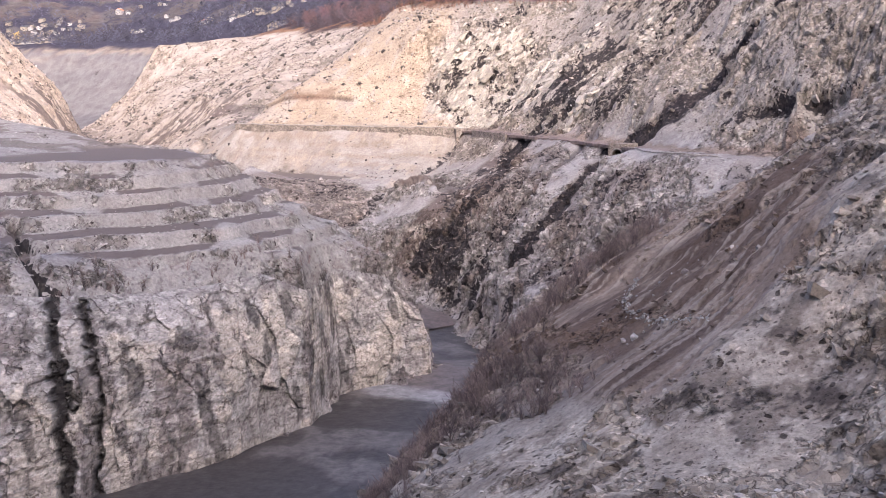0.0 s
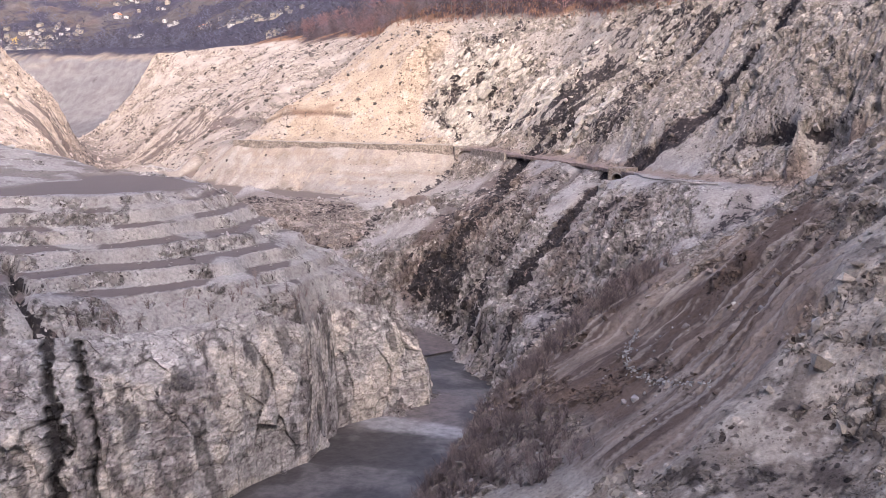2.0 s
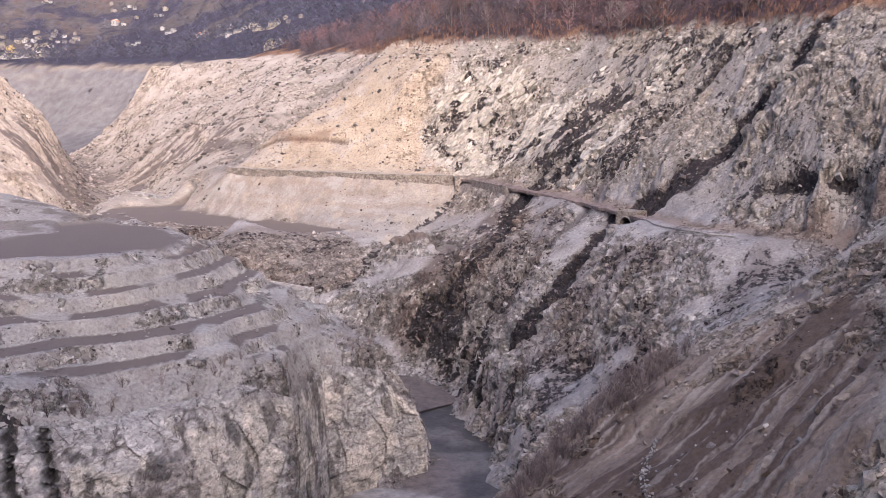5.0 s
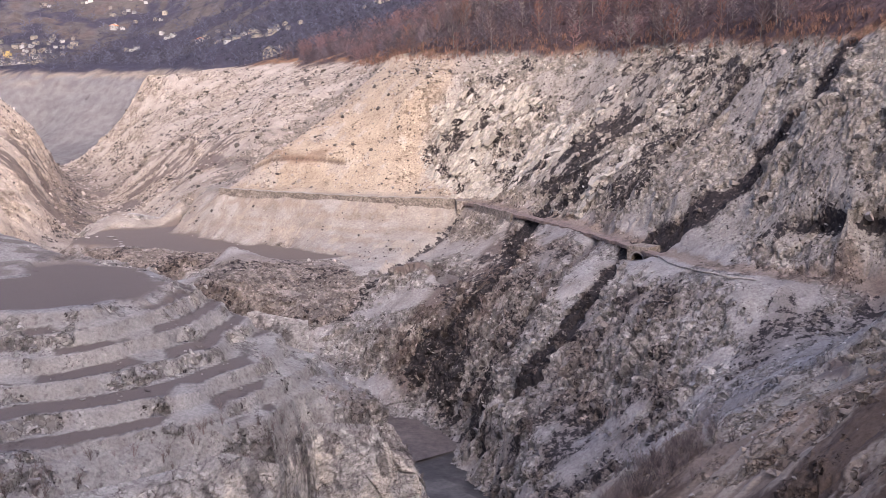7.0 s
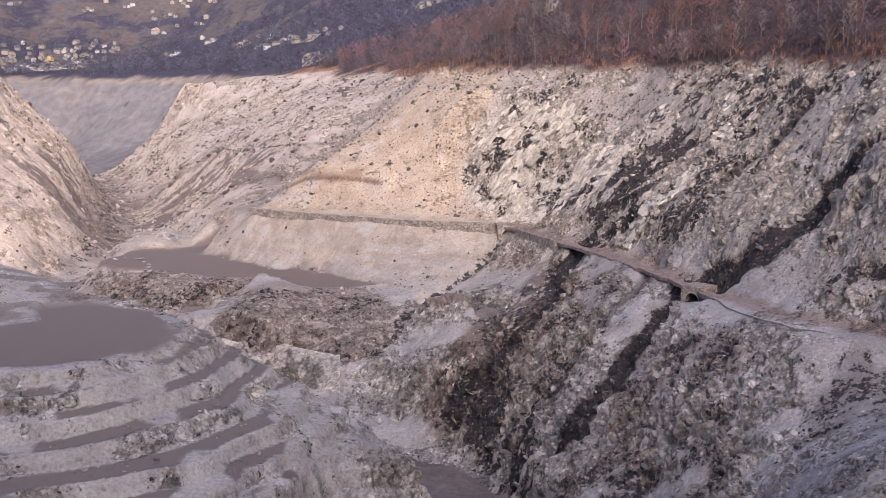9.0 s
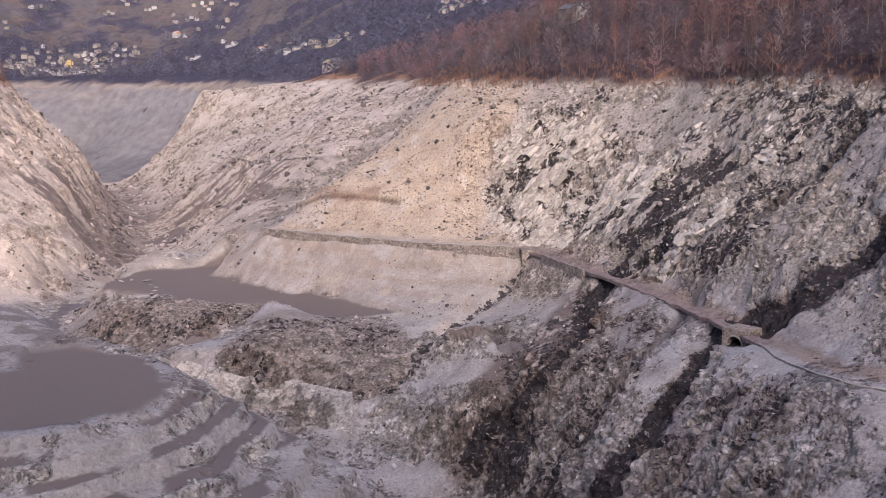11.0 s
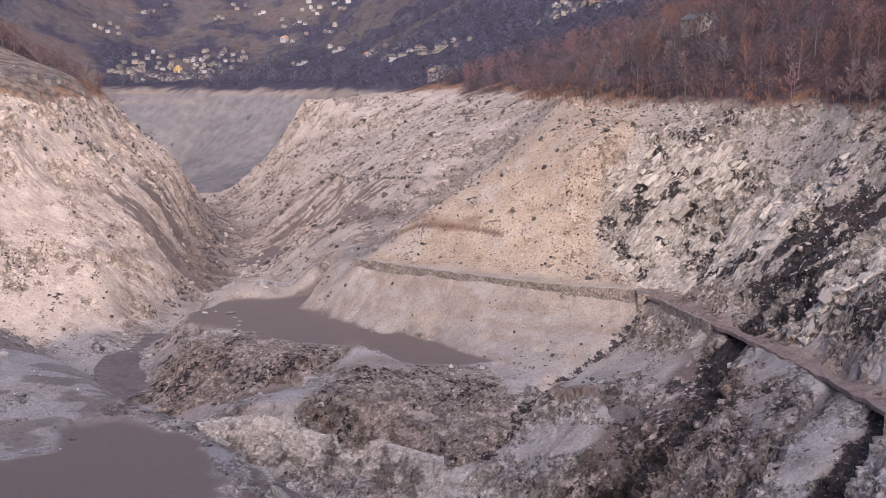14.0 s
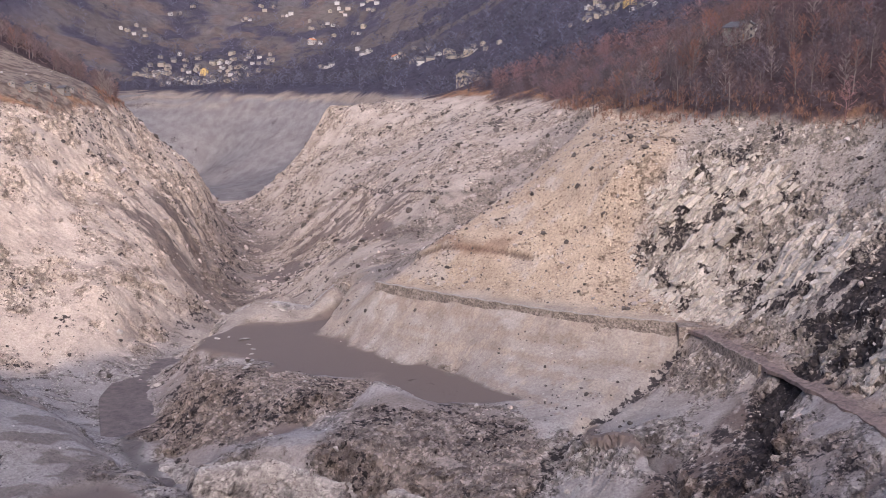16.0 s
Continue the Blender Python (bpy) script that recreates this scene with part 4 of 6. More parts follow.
def box(bm, x0, x1, y0, y1, z0, z1):
    v = [bm.verts.new(p) for p in ((x0, y0, z0), (x1, y0, z0), (x1, y1, z0), (x0, y1, z0), (x0, y0, z1), (x1, y0, z1), (x1, y1, z1), (x0, y1, z1))]
    for f in ((3, 2, 1, 0), (4, 5, 6, 7), (0, 1, 5, 4), (1, 2, 6, 5), (2, 3, 7, 6), (3, 0, 4, 7)):
        bm.faces.new([v[i] for i in f])


def plain(name, rgb, rough=0.85, size=0.6, amount=0.35, bump=0.03):
    mat, nt, bsdf = material(name, rough)
    lo, hi = tuple(c * (1 - amount) for c in rgb), tuple(min(1, c * (1 + amount)) for c in rgb)
    nt.links.new(ramp(nt, grain(nt, size, 6, 0.65), (0.3, lo), (0.7, hi)), bsdf.inputs["Base Color"])
    relief(nt, bsdf, (grain(nt, size * 0.4, 5), bump))
    return mat


def toned(name, rough=0.9, size=0.5, amount=0.25, bump=0.08):
    """A material that takes its base colour from the mesh."""
    mat, nt, bsdf = material(name, rough)
    a = nt.nodes.new("ShaderNodeAttribute")
    a.attribute_name = "tone"
    v = ramp(nt, grain(nt, size, 7, 0.7), (0.3, (1 - amount * 1.6,) * 3), (0.5, (1, 1, 1)), (0.7, (1 + amount * 1.3,) * 3))
    nt.links.new(times(nt, a.outputs["Color"], v), bsdf.inputs["Base Color"])
    if bump:
        relief(nt, bsdf, (grain(nt, size * 1.2, 7, 0.7), bump))
    return mat


def cliff_material():
    """Bare rock in slabs with thin joints, its hue from the mesh."""
    mat, nt, bsdf = material("rock_face", 0.92)
    bsdf.inputs["Specular IOR Level"].default_value = 0.12
    col = nt.nodes.new("ShaderNodeAttribute")
    col.attribute_name = "tone"
    geo = nt.nodes.new("ShaderNodeNewGeometry")
    warp = node(nt, "ShaderNodeTexNoise", Scale=0.35, Detail=6.0)
    nt.links.new(geo.outputs["Position"], warp.inputs["Vector"])
    wild = nt.nodes.new("ShaderNodeVectorMath")
    wild.operation = "MULTIPLY_ADD"
    wild.inputs[1].default_value = (3.0, 3.0, 3.0)
    nt.links.new(warp.outputs["Color"], wild.inputs[0])
    nt.links.new(geo.outputs["Position"], wild.inputs[2])
    flat_ = nt.nodes.new("ShaderNodeVectorMath")
    flat_.operation = "MULTIPLY"
    flat_.inputs[1].default_value = (0.6, 0.6, 1.5)
    nt.links.new(wild.outputs[0], flat_.inputs[0])
    _, a1, a2 = cells(nt, flat_.outputs[0], 0.42)
    gap_ = cells(nt, flat_.outputs[0], 0.42, "DISTANCE_TO_EDGE")
    _, b1, b2 = cells(nt, flat_.outputs[0], 1.3)
    gap2 = cells(nt, flat_.outputs[0], 1.3, "DISTANCE_TO_EDGE")
    part_ = span(nt, grain(nt, 2.6, 6, 0.65), 0.45, 0.55, 0.0, 0.2)
    gap_, gap2 = math_node(nt, "ADD", gap_, part_), math_node(nt, "ADD", gap2, part_)
    c = ramp(nt, grain(nt, 0.8, 9, 0.72), (0.32, (0.55, 0.54, 0.53)), (0.47, (0.96, 0.96, 0.96)), (0.68, (1.3, 1.3, 1.28)))
    c = times(nt, c, ramp(nt, a1, (0, (0.84, 0.83, 0.82)), (1, (1.14, 1.14, 1.13))))
    c = times(nt, c, ramp(nt, b1, (0, (0.82, 0.81, 0.8)), (1, (1.16, 1.16, 1.15))))
    c = times(nt, c, ramp(nt, gap_, (0.0, (0.3, 0.27, 0.26)), (0.02, (0.7, 0.68, 0.67)), (0.04, (1, 1, 1))))
    c = times(nt, c, ramp(nt, gap2, (0.0, (0.6, 0.57, 0.56)), (0.05, (1, 1, 1))))
    nt.links.new(times(nt, col.outputs["Color"], c), bsdf.inputs["Base Color"])
    h = math_node(nt, "MULTIPLY_ADD", a2, 0.5, math_node(nt, "MULTIPLY", b2, 0.3))
    relief(nt, bsdf, (grain(nt, 0.9, 8, 0.7), 0.45), (h, 0.7))
    return mat


MAT_ROCK = cliff_material()
MAT_STONE = toned("stone", 0.9, 0.5, 0.25, 0.15)
MAT_TWIG = toned("twigs", 0.95, 0.8, 0.2, 0)
MAT_BARK = plain("bark", (0.13, 0.115, 0.105), 0.95, 0.5, 0.4)
rng = np.random.default_rng(7)


def ground_at(x, y):
    """The height of the finished ground at many places."""
    i = np.clip(np.searchsorted(GX, x) - 1, 0, len(GX) - 2)
    j = np.clip(np.searchsorted(GY, y) - 1, 0, len(GY) - 2)
    u, v = (x - GX[i]) / (GX[i + 1] - GX[i]), (y - GY[j]) / (GY[j + 1] - GY[j])
    return (PZ[j, i] * (1 - u) + PZ[j, i + 1] * u) * (1 - v) + (PZ[j + 1, i] * (1 - u) + PZ[j + 1, i + 1] * u) * v


# ---- rock faces ----
LEDGES = []          # places on the cliffs where brushwood holds


def rock_face(label, top, toe, seed, out=0.2, cell=0.4, big=4.5, strata=0.35, pale=(0.375, 0.345, 0.313), grey=(0.305, 0.288, 0.277), bulk=1.0):
    """A sheet of broken rock between the rim and the toe of a cliff, both with the same number of points."""
    top, toe = np.array(top, float), np.array(toe, float)
    top[:, 2] = np.maximum(ground_at(top[:, 0], top[:, 1]) + 0.3, toe[:, 2] + 4)
    seg = np.hypot(*np.diff((top + toe) / 2, axis=0)[:, :2].T)
    s = np.concatenate([[0], np.cumsum(seg)])
    n = int(s[-1] / cell)
    u = np.linspace(0, s[-1], n)
    T = np.stack([np.interp(u, s, top[:, i]) for i in range(3)], -1)
    B = np.stack([np.interp(u, s, toe[:, i]) for i in range(3)], -1)
    k = int(np.max(T[:, 2] - B[:, 2]) / cell)
    v = np.linspace(0, 1, k)
    vh = 0.5 * v + 0.5 * v ** 4
    P = B[:, None] + (T - B)[:, None] * np.stack([vh, vh, v ** 0.9], -1)[None]
    o = (B - T)[:, :2]
    # smooth the outward way along the wall
    for _ in range(40):
        o[1:-1] = (o[:-2] + o[1:-1] * 2 + o[2:]) / 4
    o /= np.hypot(o[:, 0], o[:, 1])[:, None]
    O = np.concatenate([o, np.full((n, 1), 0.25)], 1)[:, None]
    x, y, z = P[..., 0], P[..., 1], P[..., 2]
    sk = 0.35 * fbm(x, y, z, 6, 3, seed + 5)
    a, ca = blocks(x + sk, y + sk, z * 0.5, big * 1.3, seed, 0.5, 2.4)
    b, cb = blocks(x, y + sk, z * 1.3, big * 0.5, seed + 10, 0.6, 2.2)
    c, cc = blocks(x, y, z * 1.5, big * 0.2, seed + 20, 0.7, 2.0)
    butt = fbm(x, y, z * 0.35, 15, 3, seed + 30)
    lay_ = vnoise(x / 30, y / 30, z / 0.9 + 0.35 * fbm(x, y, z, 9, 2, seed + 41), seed + 40)
    edge = np.sin(np.pi * np.clip(v * 1.04 - 0.02, 0, 1))[None] ** 0.35
    d = out + bulk * edge * (1.7 * butt + 1.15 * a - 0.3 * ca ** 3 + 0.42 * b - 0.15 * cb ** 3 + 0.13 * c + strata * lay_) + 0.2 * edge
    P = P + O * d[..., None]
    gz = ground_at(P[..., 0], P[..., 1]) - 0.5
    k_top = smooth(0.96, 1.0, v + 0 * P[..., 2])
    P[..., 2] = P[..., 2] * (1 - k_top) + np.minimum(P[..., 2], gz) * k_top
    crk = np.maximum(np.maximum(ca ** 6 * 0.9, cb ** 6 * 0.75), cc ** 5 * 0.5)
    warm_ = smooth(-0.1, 0.2, fbm(x, y, z, 9, 4, seed + 50) + 0.35 * a)
    t = np.array(grey) * (1 - warm_[..., None]) + np.array(pale) * warm_[..., None]
    t = t * np.clip(1 + 0.16 * a + 0.16 * b + 0.12 * c, 0.6, 1.5)[..., None]
    t = t * (1 - 0.25 * smooth(0.5, 0.7, lay_))[..., None]
    veg = 0.75 * smooth(0.36, 0.52, fbm(x, y, z * 0.22, 6, 4, seed + 65, 0.6) + 0.25 * smooth(0.7, 1.0, v)[None])
    t = t * (1 - veg[..., None]) + veg[..., None] * np.array((0.25, 0.22, 0.208)) * np.clip(1 + 0.8 * fbm(x, y, z, 1.5, 3, seed + 66), 0.4, 1.6)[..., None]
    dk = (crk * 0.55 + 0.6 * smooth(0.4, 0.55, fbm(x, y, z * 0.3, 3.5, 4, seed + 60)))[..., None]
    t = t * (1 - np.clip(dk, 0, 0.8)) + np.array((0.06, 0.052, 0.05)) * np.clip(dk, 0, 0.8)
    rim_ = smooth(0.86, 1.0, v[None] + 0.08 * butt)[..., None]
    t = t * (1 - rim_) + np.array((0.33, 0.312, 0.304)) * rim_
    # clefts: coloured near-black where they are cut in
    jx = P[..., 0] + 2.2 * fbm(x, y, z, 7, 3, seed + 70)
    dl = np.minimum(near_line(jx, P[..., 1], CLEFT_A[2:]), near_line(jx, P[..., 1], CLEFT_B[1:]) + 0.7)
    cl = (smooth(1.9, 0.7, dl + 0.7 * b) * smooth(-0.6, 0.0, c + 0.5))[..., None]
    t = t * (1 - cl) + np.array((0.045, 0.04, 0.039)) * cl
    P = P - O * (2.0 * cl)
    idx = np.arange(n * k).reshape(n, k)
    q = np.stack([idx[:-1, :-1], idx[1:, :-1], idx[1:, 1:], idx[:-1, 1:]], -1).reshape(-1, 4)
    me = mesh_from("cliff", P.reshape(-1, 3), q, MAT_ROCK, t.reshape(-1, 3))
    if cell < 0.45:
        LEDGES.append(P[:-1, :-2][(veg[:-1, :-2] > 0.3) & (cl[:-1, :-2, 0] < 0.1)])
    return tagged(new("cliff", me), label, "cliff", kind="structure")


rock_face("pale grey and tan cliff of broken layered rock over the river", CLIFF_TOP, CLIFF_TOE, 201, pale=(0.52, 0.468, 0.41), grey=(0.44, 0.408, 0.383))

rock_face("pale striated rock outcrop at the head of the mud bench",
          [(-160, 515, 45), (-150, 521, 51), (-140, 526, 52.5), (-130, 532, 52), (-123, 542, 49)], [(-160, 507, 38), (-151, 512, 41.5), (-140, 517, 42.5), (-129, 523, 42.5), (-121, 534, 43)], 281, 0.2, 0.6, 4.5, 0.3, (0.36, 0.32, 0.28), (0.31, 0.285, 0.265))
rock_face("grey striped rock face under the rubble knoll by the mud bench",
          [(-150, 436, 42), (-145, 424, 42.5), (-134, 414, 42), (-120, 404, 40), (-113, 391, 38), (-95, 393, 40), (-78, 391, 37.5), (-60, 392, 38), (-44, 388, 33)],
          [(-156, 432, 22), (-150, 417, 22), (-137, 406, 22), (-121, 396, 21), (-113, 382, 18), (-94, 383, 17), (-76, 381, 16), (-57, 379, 14), (-42, 374, 14)], 261, 0.1, 0.5, 4.0, 0.2, (0.35, 0.315, 0.288), (0.3, 0.278, 0.262), 0.55)

# ---- river ----
RIVER = [(-150, 60), (-95, 130), (-58, 182), (-32, 204), (-16, 224), (-10, 246), (3, 272), (7, 296), (3, 328)]


def ribbon(pts, half, z, step=1.5):
    p = np.array(pts, float)
    s = np.concatenate([[0], np.cumsum(np.hypot(*np.diff(p, axis=0).T))])
    u = np.arange(0, s[-1], step)
    c = np.stack([np.interp(u, s, p[:, i]) for i in (0, 1)], -1)
    for _ in range(6):
        c[1:-1] = (c[:-2] + c[1:-1] * 2 + c[2:]) / 4
    d = np.gradient(c, axis=0)
    d /= np.hypot(d[:, 0], d[:, 1])[:, None]
    return c, np.stack([-d[:, 1], d[:, 0]], -1)


c_, n_ = ribbon(RIVER, 0, 0)
k_ = 41
off_ = np.linspace(-26, 26, k_)
RV = np.zeros((len(c_), k_, 3))
RV[..., :2] = c_[:, None] + n_[:, None] * off_[None, :, None]
s_ = np.linspace(0, 1, len(c_))[:, None]
RV[..., 2] = 4.1 + 2.6 * s_ ** 2 + 0.12 * fbm(RV[..., 0], RV[..., 1], 0 * RV[..., 0], 7, 4, 95)
bar = smooth(0.05, 0.3, fbm(RV[..., 0], RV[..., 1] * 1.6, 0 * RV[..., 0], 17, 4, 96) + 0.1 * off_[None] / 20)[..., None]
RV[..., 2] += 0.25 * bar[..., 0]
rt = np.array((0.058, 0.05, 0.046)) * (1 - bar) + np.array((0.115, 0.1, 0.093)) * bar
mud = field(RV[..., 0], RV[..., 1], [(-18, 264), (-6, 276), (0, 285), (6, 277), (4, 264), (6, 252), (-8, 257)], 2)[..., None]
pale = field(RV[..., 0] + 2 * bar[..., 0], RV[..., 1], [(-20, 262), (-10, 263), (7, 253), (5, 246), (-16, 254)], 1.5)[..., None]
rt = rt * (1 - mud) + np.array((0.13, 0.106, 0.097)) * mud
rt = rt * (1 - 0.8 * pale) + 0.8 * np.array((0.3, 0.285, 0.28)) * pale
mat_river, nt, bsdf = material("river_mud", 0.55)
a_ = nt.nodes.new("ShaderNodeAttribute")
a_.attribute_name = "tone"
nt.links.new(times(nt, a_.outputs["Color"], ramp(nt, grain(nt, 2.5, 7, 0.7), (0.35, (0.6, 0.6, 0.6)), (0.65, (1.3, 1.3, 1.3)))), bsdf.inputs["Base Color"])
relief(nt, bsdf, (grain(nt, 1.5, 6), 0.12))
i_ = np.arange(RV.shape[0] * k_).reshape(-1, k_)
q_ = np.stack([i_[:-1, :-1], i_[:-1, 1:], i_[1:, 1:], i_[1:, :-1]], -1).reshape(-1, 4)
tagged(new("river", mesh_from("river", RV.reshape(-1, 3), q_, mat_river, rt.reshape(-1, 3), flat=False)), "shallow muddy river with pale silt bars", "river", kind="structure")

c_, n_ = ribbon([(4, 326), (-12, 345), (-42, 352), (-80, 362), (-113, 386), (-138, 418), (-163, 462), (-172, 505)], 0, 0)
off_ = np.linspace(-15, 15, 25)
UP = np.zeros((len(c_), 25, 3))
UP[..., :2] = c_[:, None] + n_[:, None] * off_[None, :, None]
s_ = np.linspace(0, 1, len(c_))[:, None]
UP[..., 2] = np.interp(s_, [0, 0.1, 0.25, 0.42, 0.58, 0.74, 1.0], [7.2, 9.6, 15, 20.5, 26, 28.6, 30.5]) + 0.12 * fbm(UP[..., 0], UP[..., 1], 0 * UP[..., 0], 7, 3, 97)
ut = np.array((0.105, 0.084, 0.076)) * (1 + 0.15 * fbm(UP[..., 0], UP[..., 1], 0 * UP[..., 0], 9, 3, 98))[..., None]
i_ = np.arange(UP.shape[0] * 25).reshape(-1, 25)
q_ = np.stack([i_[:-1, :-1], i_[:-1, 1:], i_[1:, 1:], i_[1:, :-1]], -1).reshape(-1, 4)
tagged(new("river", mesh_from("river", UP.reshape(-1, 3), q_, mat_river, ut.reshape(-1, 3), flat=False)), "brown mud choking the upper gorge of the river", "river", kind="structure")

# ---- loose stones ----
def ico():
    bm = bmesh.new()
    bmesh.ops.create_icosphere(bm, subdivisions=1, radius=1)
    bm.verts.ensure_lookup_table()
    v = np.array([w.co[:] for w in bm.verts])
    f = np.array([[w.index for w in g.verts] for g in bm.faces])
    bm.free()
    return v, f


ICO_V, ICO_F = ico()


def scatter(count, weight, seed):
    """Places on the ground, chosen by a weight on its grid."""
    r = np.random.default_rng(seed)
    area = np.outer(np.gradient(GY), np.gradient(GX))
    w = np.clip(weight * area, 0, None).ravel()
    i = r.choice(w.size, count, p=w / w.sum())
    j = np.stack([PX.ravel()[i], PY.ravel()[i], PZ.ravel()[i]], -1)
    return j + r.uniform(-0.3, 0.3, j.shape) * (1, 1, 0), i


def stones(name, label, where, size, tones, seed):
    r = np.random.default_rng(seed)
    n = len(where)
    v = np.repeat(ICO_V[None], n, 0) * r.uniform(0.55, 1.35, (n, len(ICO_V), 1))
    v = v * (size[:, None] * r.uniform(0.6, 1.3, (n, 3)) * (1, 1, 0.75))[:, None]
    a, b = r.uniform(0, 6.28, n), r.normal(0, 0.5, n)
    ca, sa, cb, sb = np.cos(a), np.sin(a), np.cos(b), np.sin(b)
    o, l = np.zeros(n), np.ones(n)
    R = np.stack([np.stack([ca, -sa * cb, sa * sb], -1), np.stack([sa, ca * cb, -ca * sb], -1), np.stack([o, sb, cb], -1)], 1)
    v = np.einsum("nij,nkj->nki", R, v) + where[:, None] + np.array((0, 0, 1)) * (size * 0.15)[:, None, None]
    f = (ICO_F[None] + (np.arange(n) * len(ICO_V))[:, None, None]).reshape(-1, 3)
    t = np.repeat(tones, len(ICO_V), 0)
    me = mesh_from(name, v.reshape(-1, 3), f, MAT_STONE, t)
    return tagged(new(name, me), label, "stones", kind="stuff")


dry_land = road_gap * near * (1 - wet0) * (PZ < WATER + 1) * (X > -330) * (X < 130)
clump = smooth(-0.1, 0.7, fbm(X, Y, 0 * X, 9, 3, 131))
w = dry_land * (0.15 + 1.2 * clump) * (0.5 + 1.5 * outcrop + 0.8 * fan + 0.9 * in_steps * smooth(0.55, 0.8, fr)) * (1 - 0.6 * smooth(600, 800, Y)) * (1 - 0.8 * under_cliff)
pts, at = scatter(9500, w, 5)
sz = 0.16 + 0.17 * rng.pareto(3.0, len(pts))
sz = np.clip(sz, 0.16, 1.3) * (1 + 0.6 * outcrop.ravel()[at])
base = tone.reshape(-1, 4)[at, :3]
light = rng.uniform(0.6, 1.25, len(pts))[:, None]
mix = rng.uniform(0.2, 0.9, len(pts))[:, None]
stones("loose_stones", "pale loose stones and rubble lying over the slopes", pts, sz, (base * (1 - mix) + np.array((0.42, 0.39, 0.36)) * mix) * light, 8)


CUBE_V = np.array([(x, y, z) for z in (-1, 1) for y in (-1, 1) for x in (-1, 1)], float)
CUBE_F = np.array([(0, 2, 3), (0, 3, 1), (4, 5, 7), (4, 7, 6), (0, 1, 5), (0, 5, 4), (2, 6, 7), (2, 7, 3), (0, 4, 6), (0, 6, 2), (1, 3, 7), (1, 7, 5)])


def slabs(name, label, where, size, tones, seed, dip, lean):
    """Angular blocks that lie more or less along one dip: (turn, tilt) in radians."""
    r = np.random.default_rng(seed)
    n = len(where)
    v = CUBE_V[None] + r.normal(0, 0.28, (n, 8, 3))
    v = v * (size[:, None] * r.uniform(0.45, 1.0, (n, 3)) * (1.5, 0.8, 0.5))[:, None]
    a, b = r.normal(dip, 0.3, n), r.normal(lean, 0.22, n)
    ca, sa, cb, sb = np.cos(a), np.sin(a), np.cos(b), np.sin(b)
    o = np.zeros(n)
    R = np.stack([np.stack([ca * cb, -sa, ca * sb], -1), np.stack([sa * cb, ca, sa * sb], -1), np.stack([-sb, o, cb], -1)], 1)
    v = np.einsum("nij,nkj->nki", R, v) + where[:, None]
    f = (CUBE_F[None] + (np.arange(n) * 8)[:, None, None]).reshape(-1, 3)
    me = mesh_from(name, v.reshape(-1, 3), f, MAT_STONE, np.repeat(tones, 8, 0))
    return tagged(new(name, me), label, "rocks", kind="stuff")


clump2 = smooth(-0.25, 0.45, fbm(X, Y, Z, 8, 3, 135))
pts, at = scatter(6200, pale_rock * near * (Y > 330) * (PZ < 112) * (0.05 + clump2 ** 2) * (1 - 0.9 * smooth(0.2, 0.5, black_and_shade)), 51)
sz = np.clip(0.42 + 0.42 * rng.pareto(2.4, len(pts)), 0.42, 2.0)
pts[:, 2] -= 0.45 * sz
tn = np.array((0.38, 0.343, 0.298)) * rng.uniform(0.7, 1.2, (len(pts), 1))
slabs("broken_rock", "pale angular broken rock of the outcrop over the road", pts, sz, tn, 52, 0.3, -0.8)
dots = road_gap * near * (1 - wet0) * (PZ < WATER) * smooth(380, 430, Y + 0.3 * X) * (0.5 + 1.2 * fan) * (0.25 + clump)
pts, at = scatter(6500, dots * (1 - pale_rock), 57)
sz = np.clip(0.26 + 0.18 * rng.pareto(2.4, len(pts)), 0.25, 1.2) * (1 + 0.7 * smooth(530, 620, pts[:, 1]))
stones("dark_stones", "dark scattered stones and tufts on the bare slopes", pts, sz, np.array((0.075, 0.064, 0.058)) * np.where(rng.random((len(pts), 1)) < 0.62, rng.uniform(0.6, 1.5, (len(pts), 1)), 4.6), 58)
rubble = dry_land * clump2 * np.clip(0.5 * rock + 0.25 * grit, 0, 1) * (1 - fan) * (1 - silt) * (1 - 0.7 * outcrop) * (1 - 0.8 * under_cliff) * (Y < 560) * smooth(520, 260, Y)
pts, at = scatter(7500, rubble, 53)
sz = np.clip(0.22 + 0.22 * rng.pareto(2.8, len(pts)), 0.2, 1.4)
tn = tone.reshape(-1, 4)[at, :3] * rng.uniform(0.6, 1.35, (len(pts), 1))
slabs("rubble", "grey angular rubble and ledges breaking out of the slopes", pts, sz, tn, 54, 0.4, 0.5)


ledges = near_slope * (X > -15) * (X < 75) * (Y > 85) * rocky
pts, at = scatter(2600, ledges, 55)
sz = np.clip(0.2 + 0.2 * rng.pareto(2.6, len(pts)), 0.2, 1.1)
pts[:, 2] -= 0.25 * sz
slabs("ledge_rock", "grey rock ledges and fragments breaking through the near slope", pts, sz, tone.reshape(-1, 4)[at, :3] * rng.uniform(0.55, 1.25, (len(pts), 1)), 56, 0.5, 0.35)


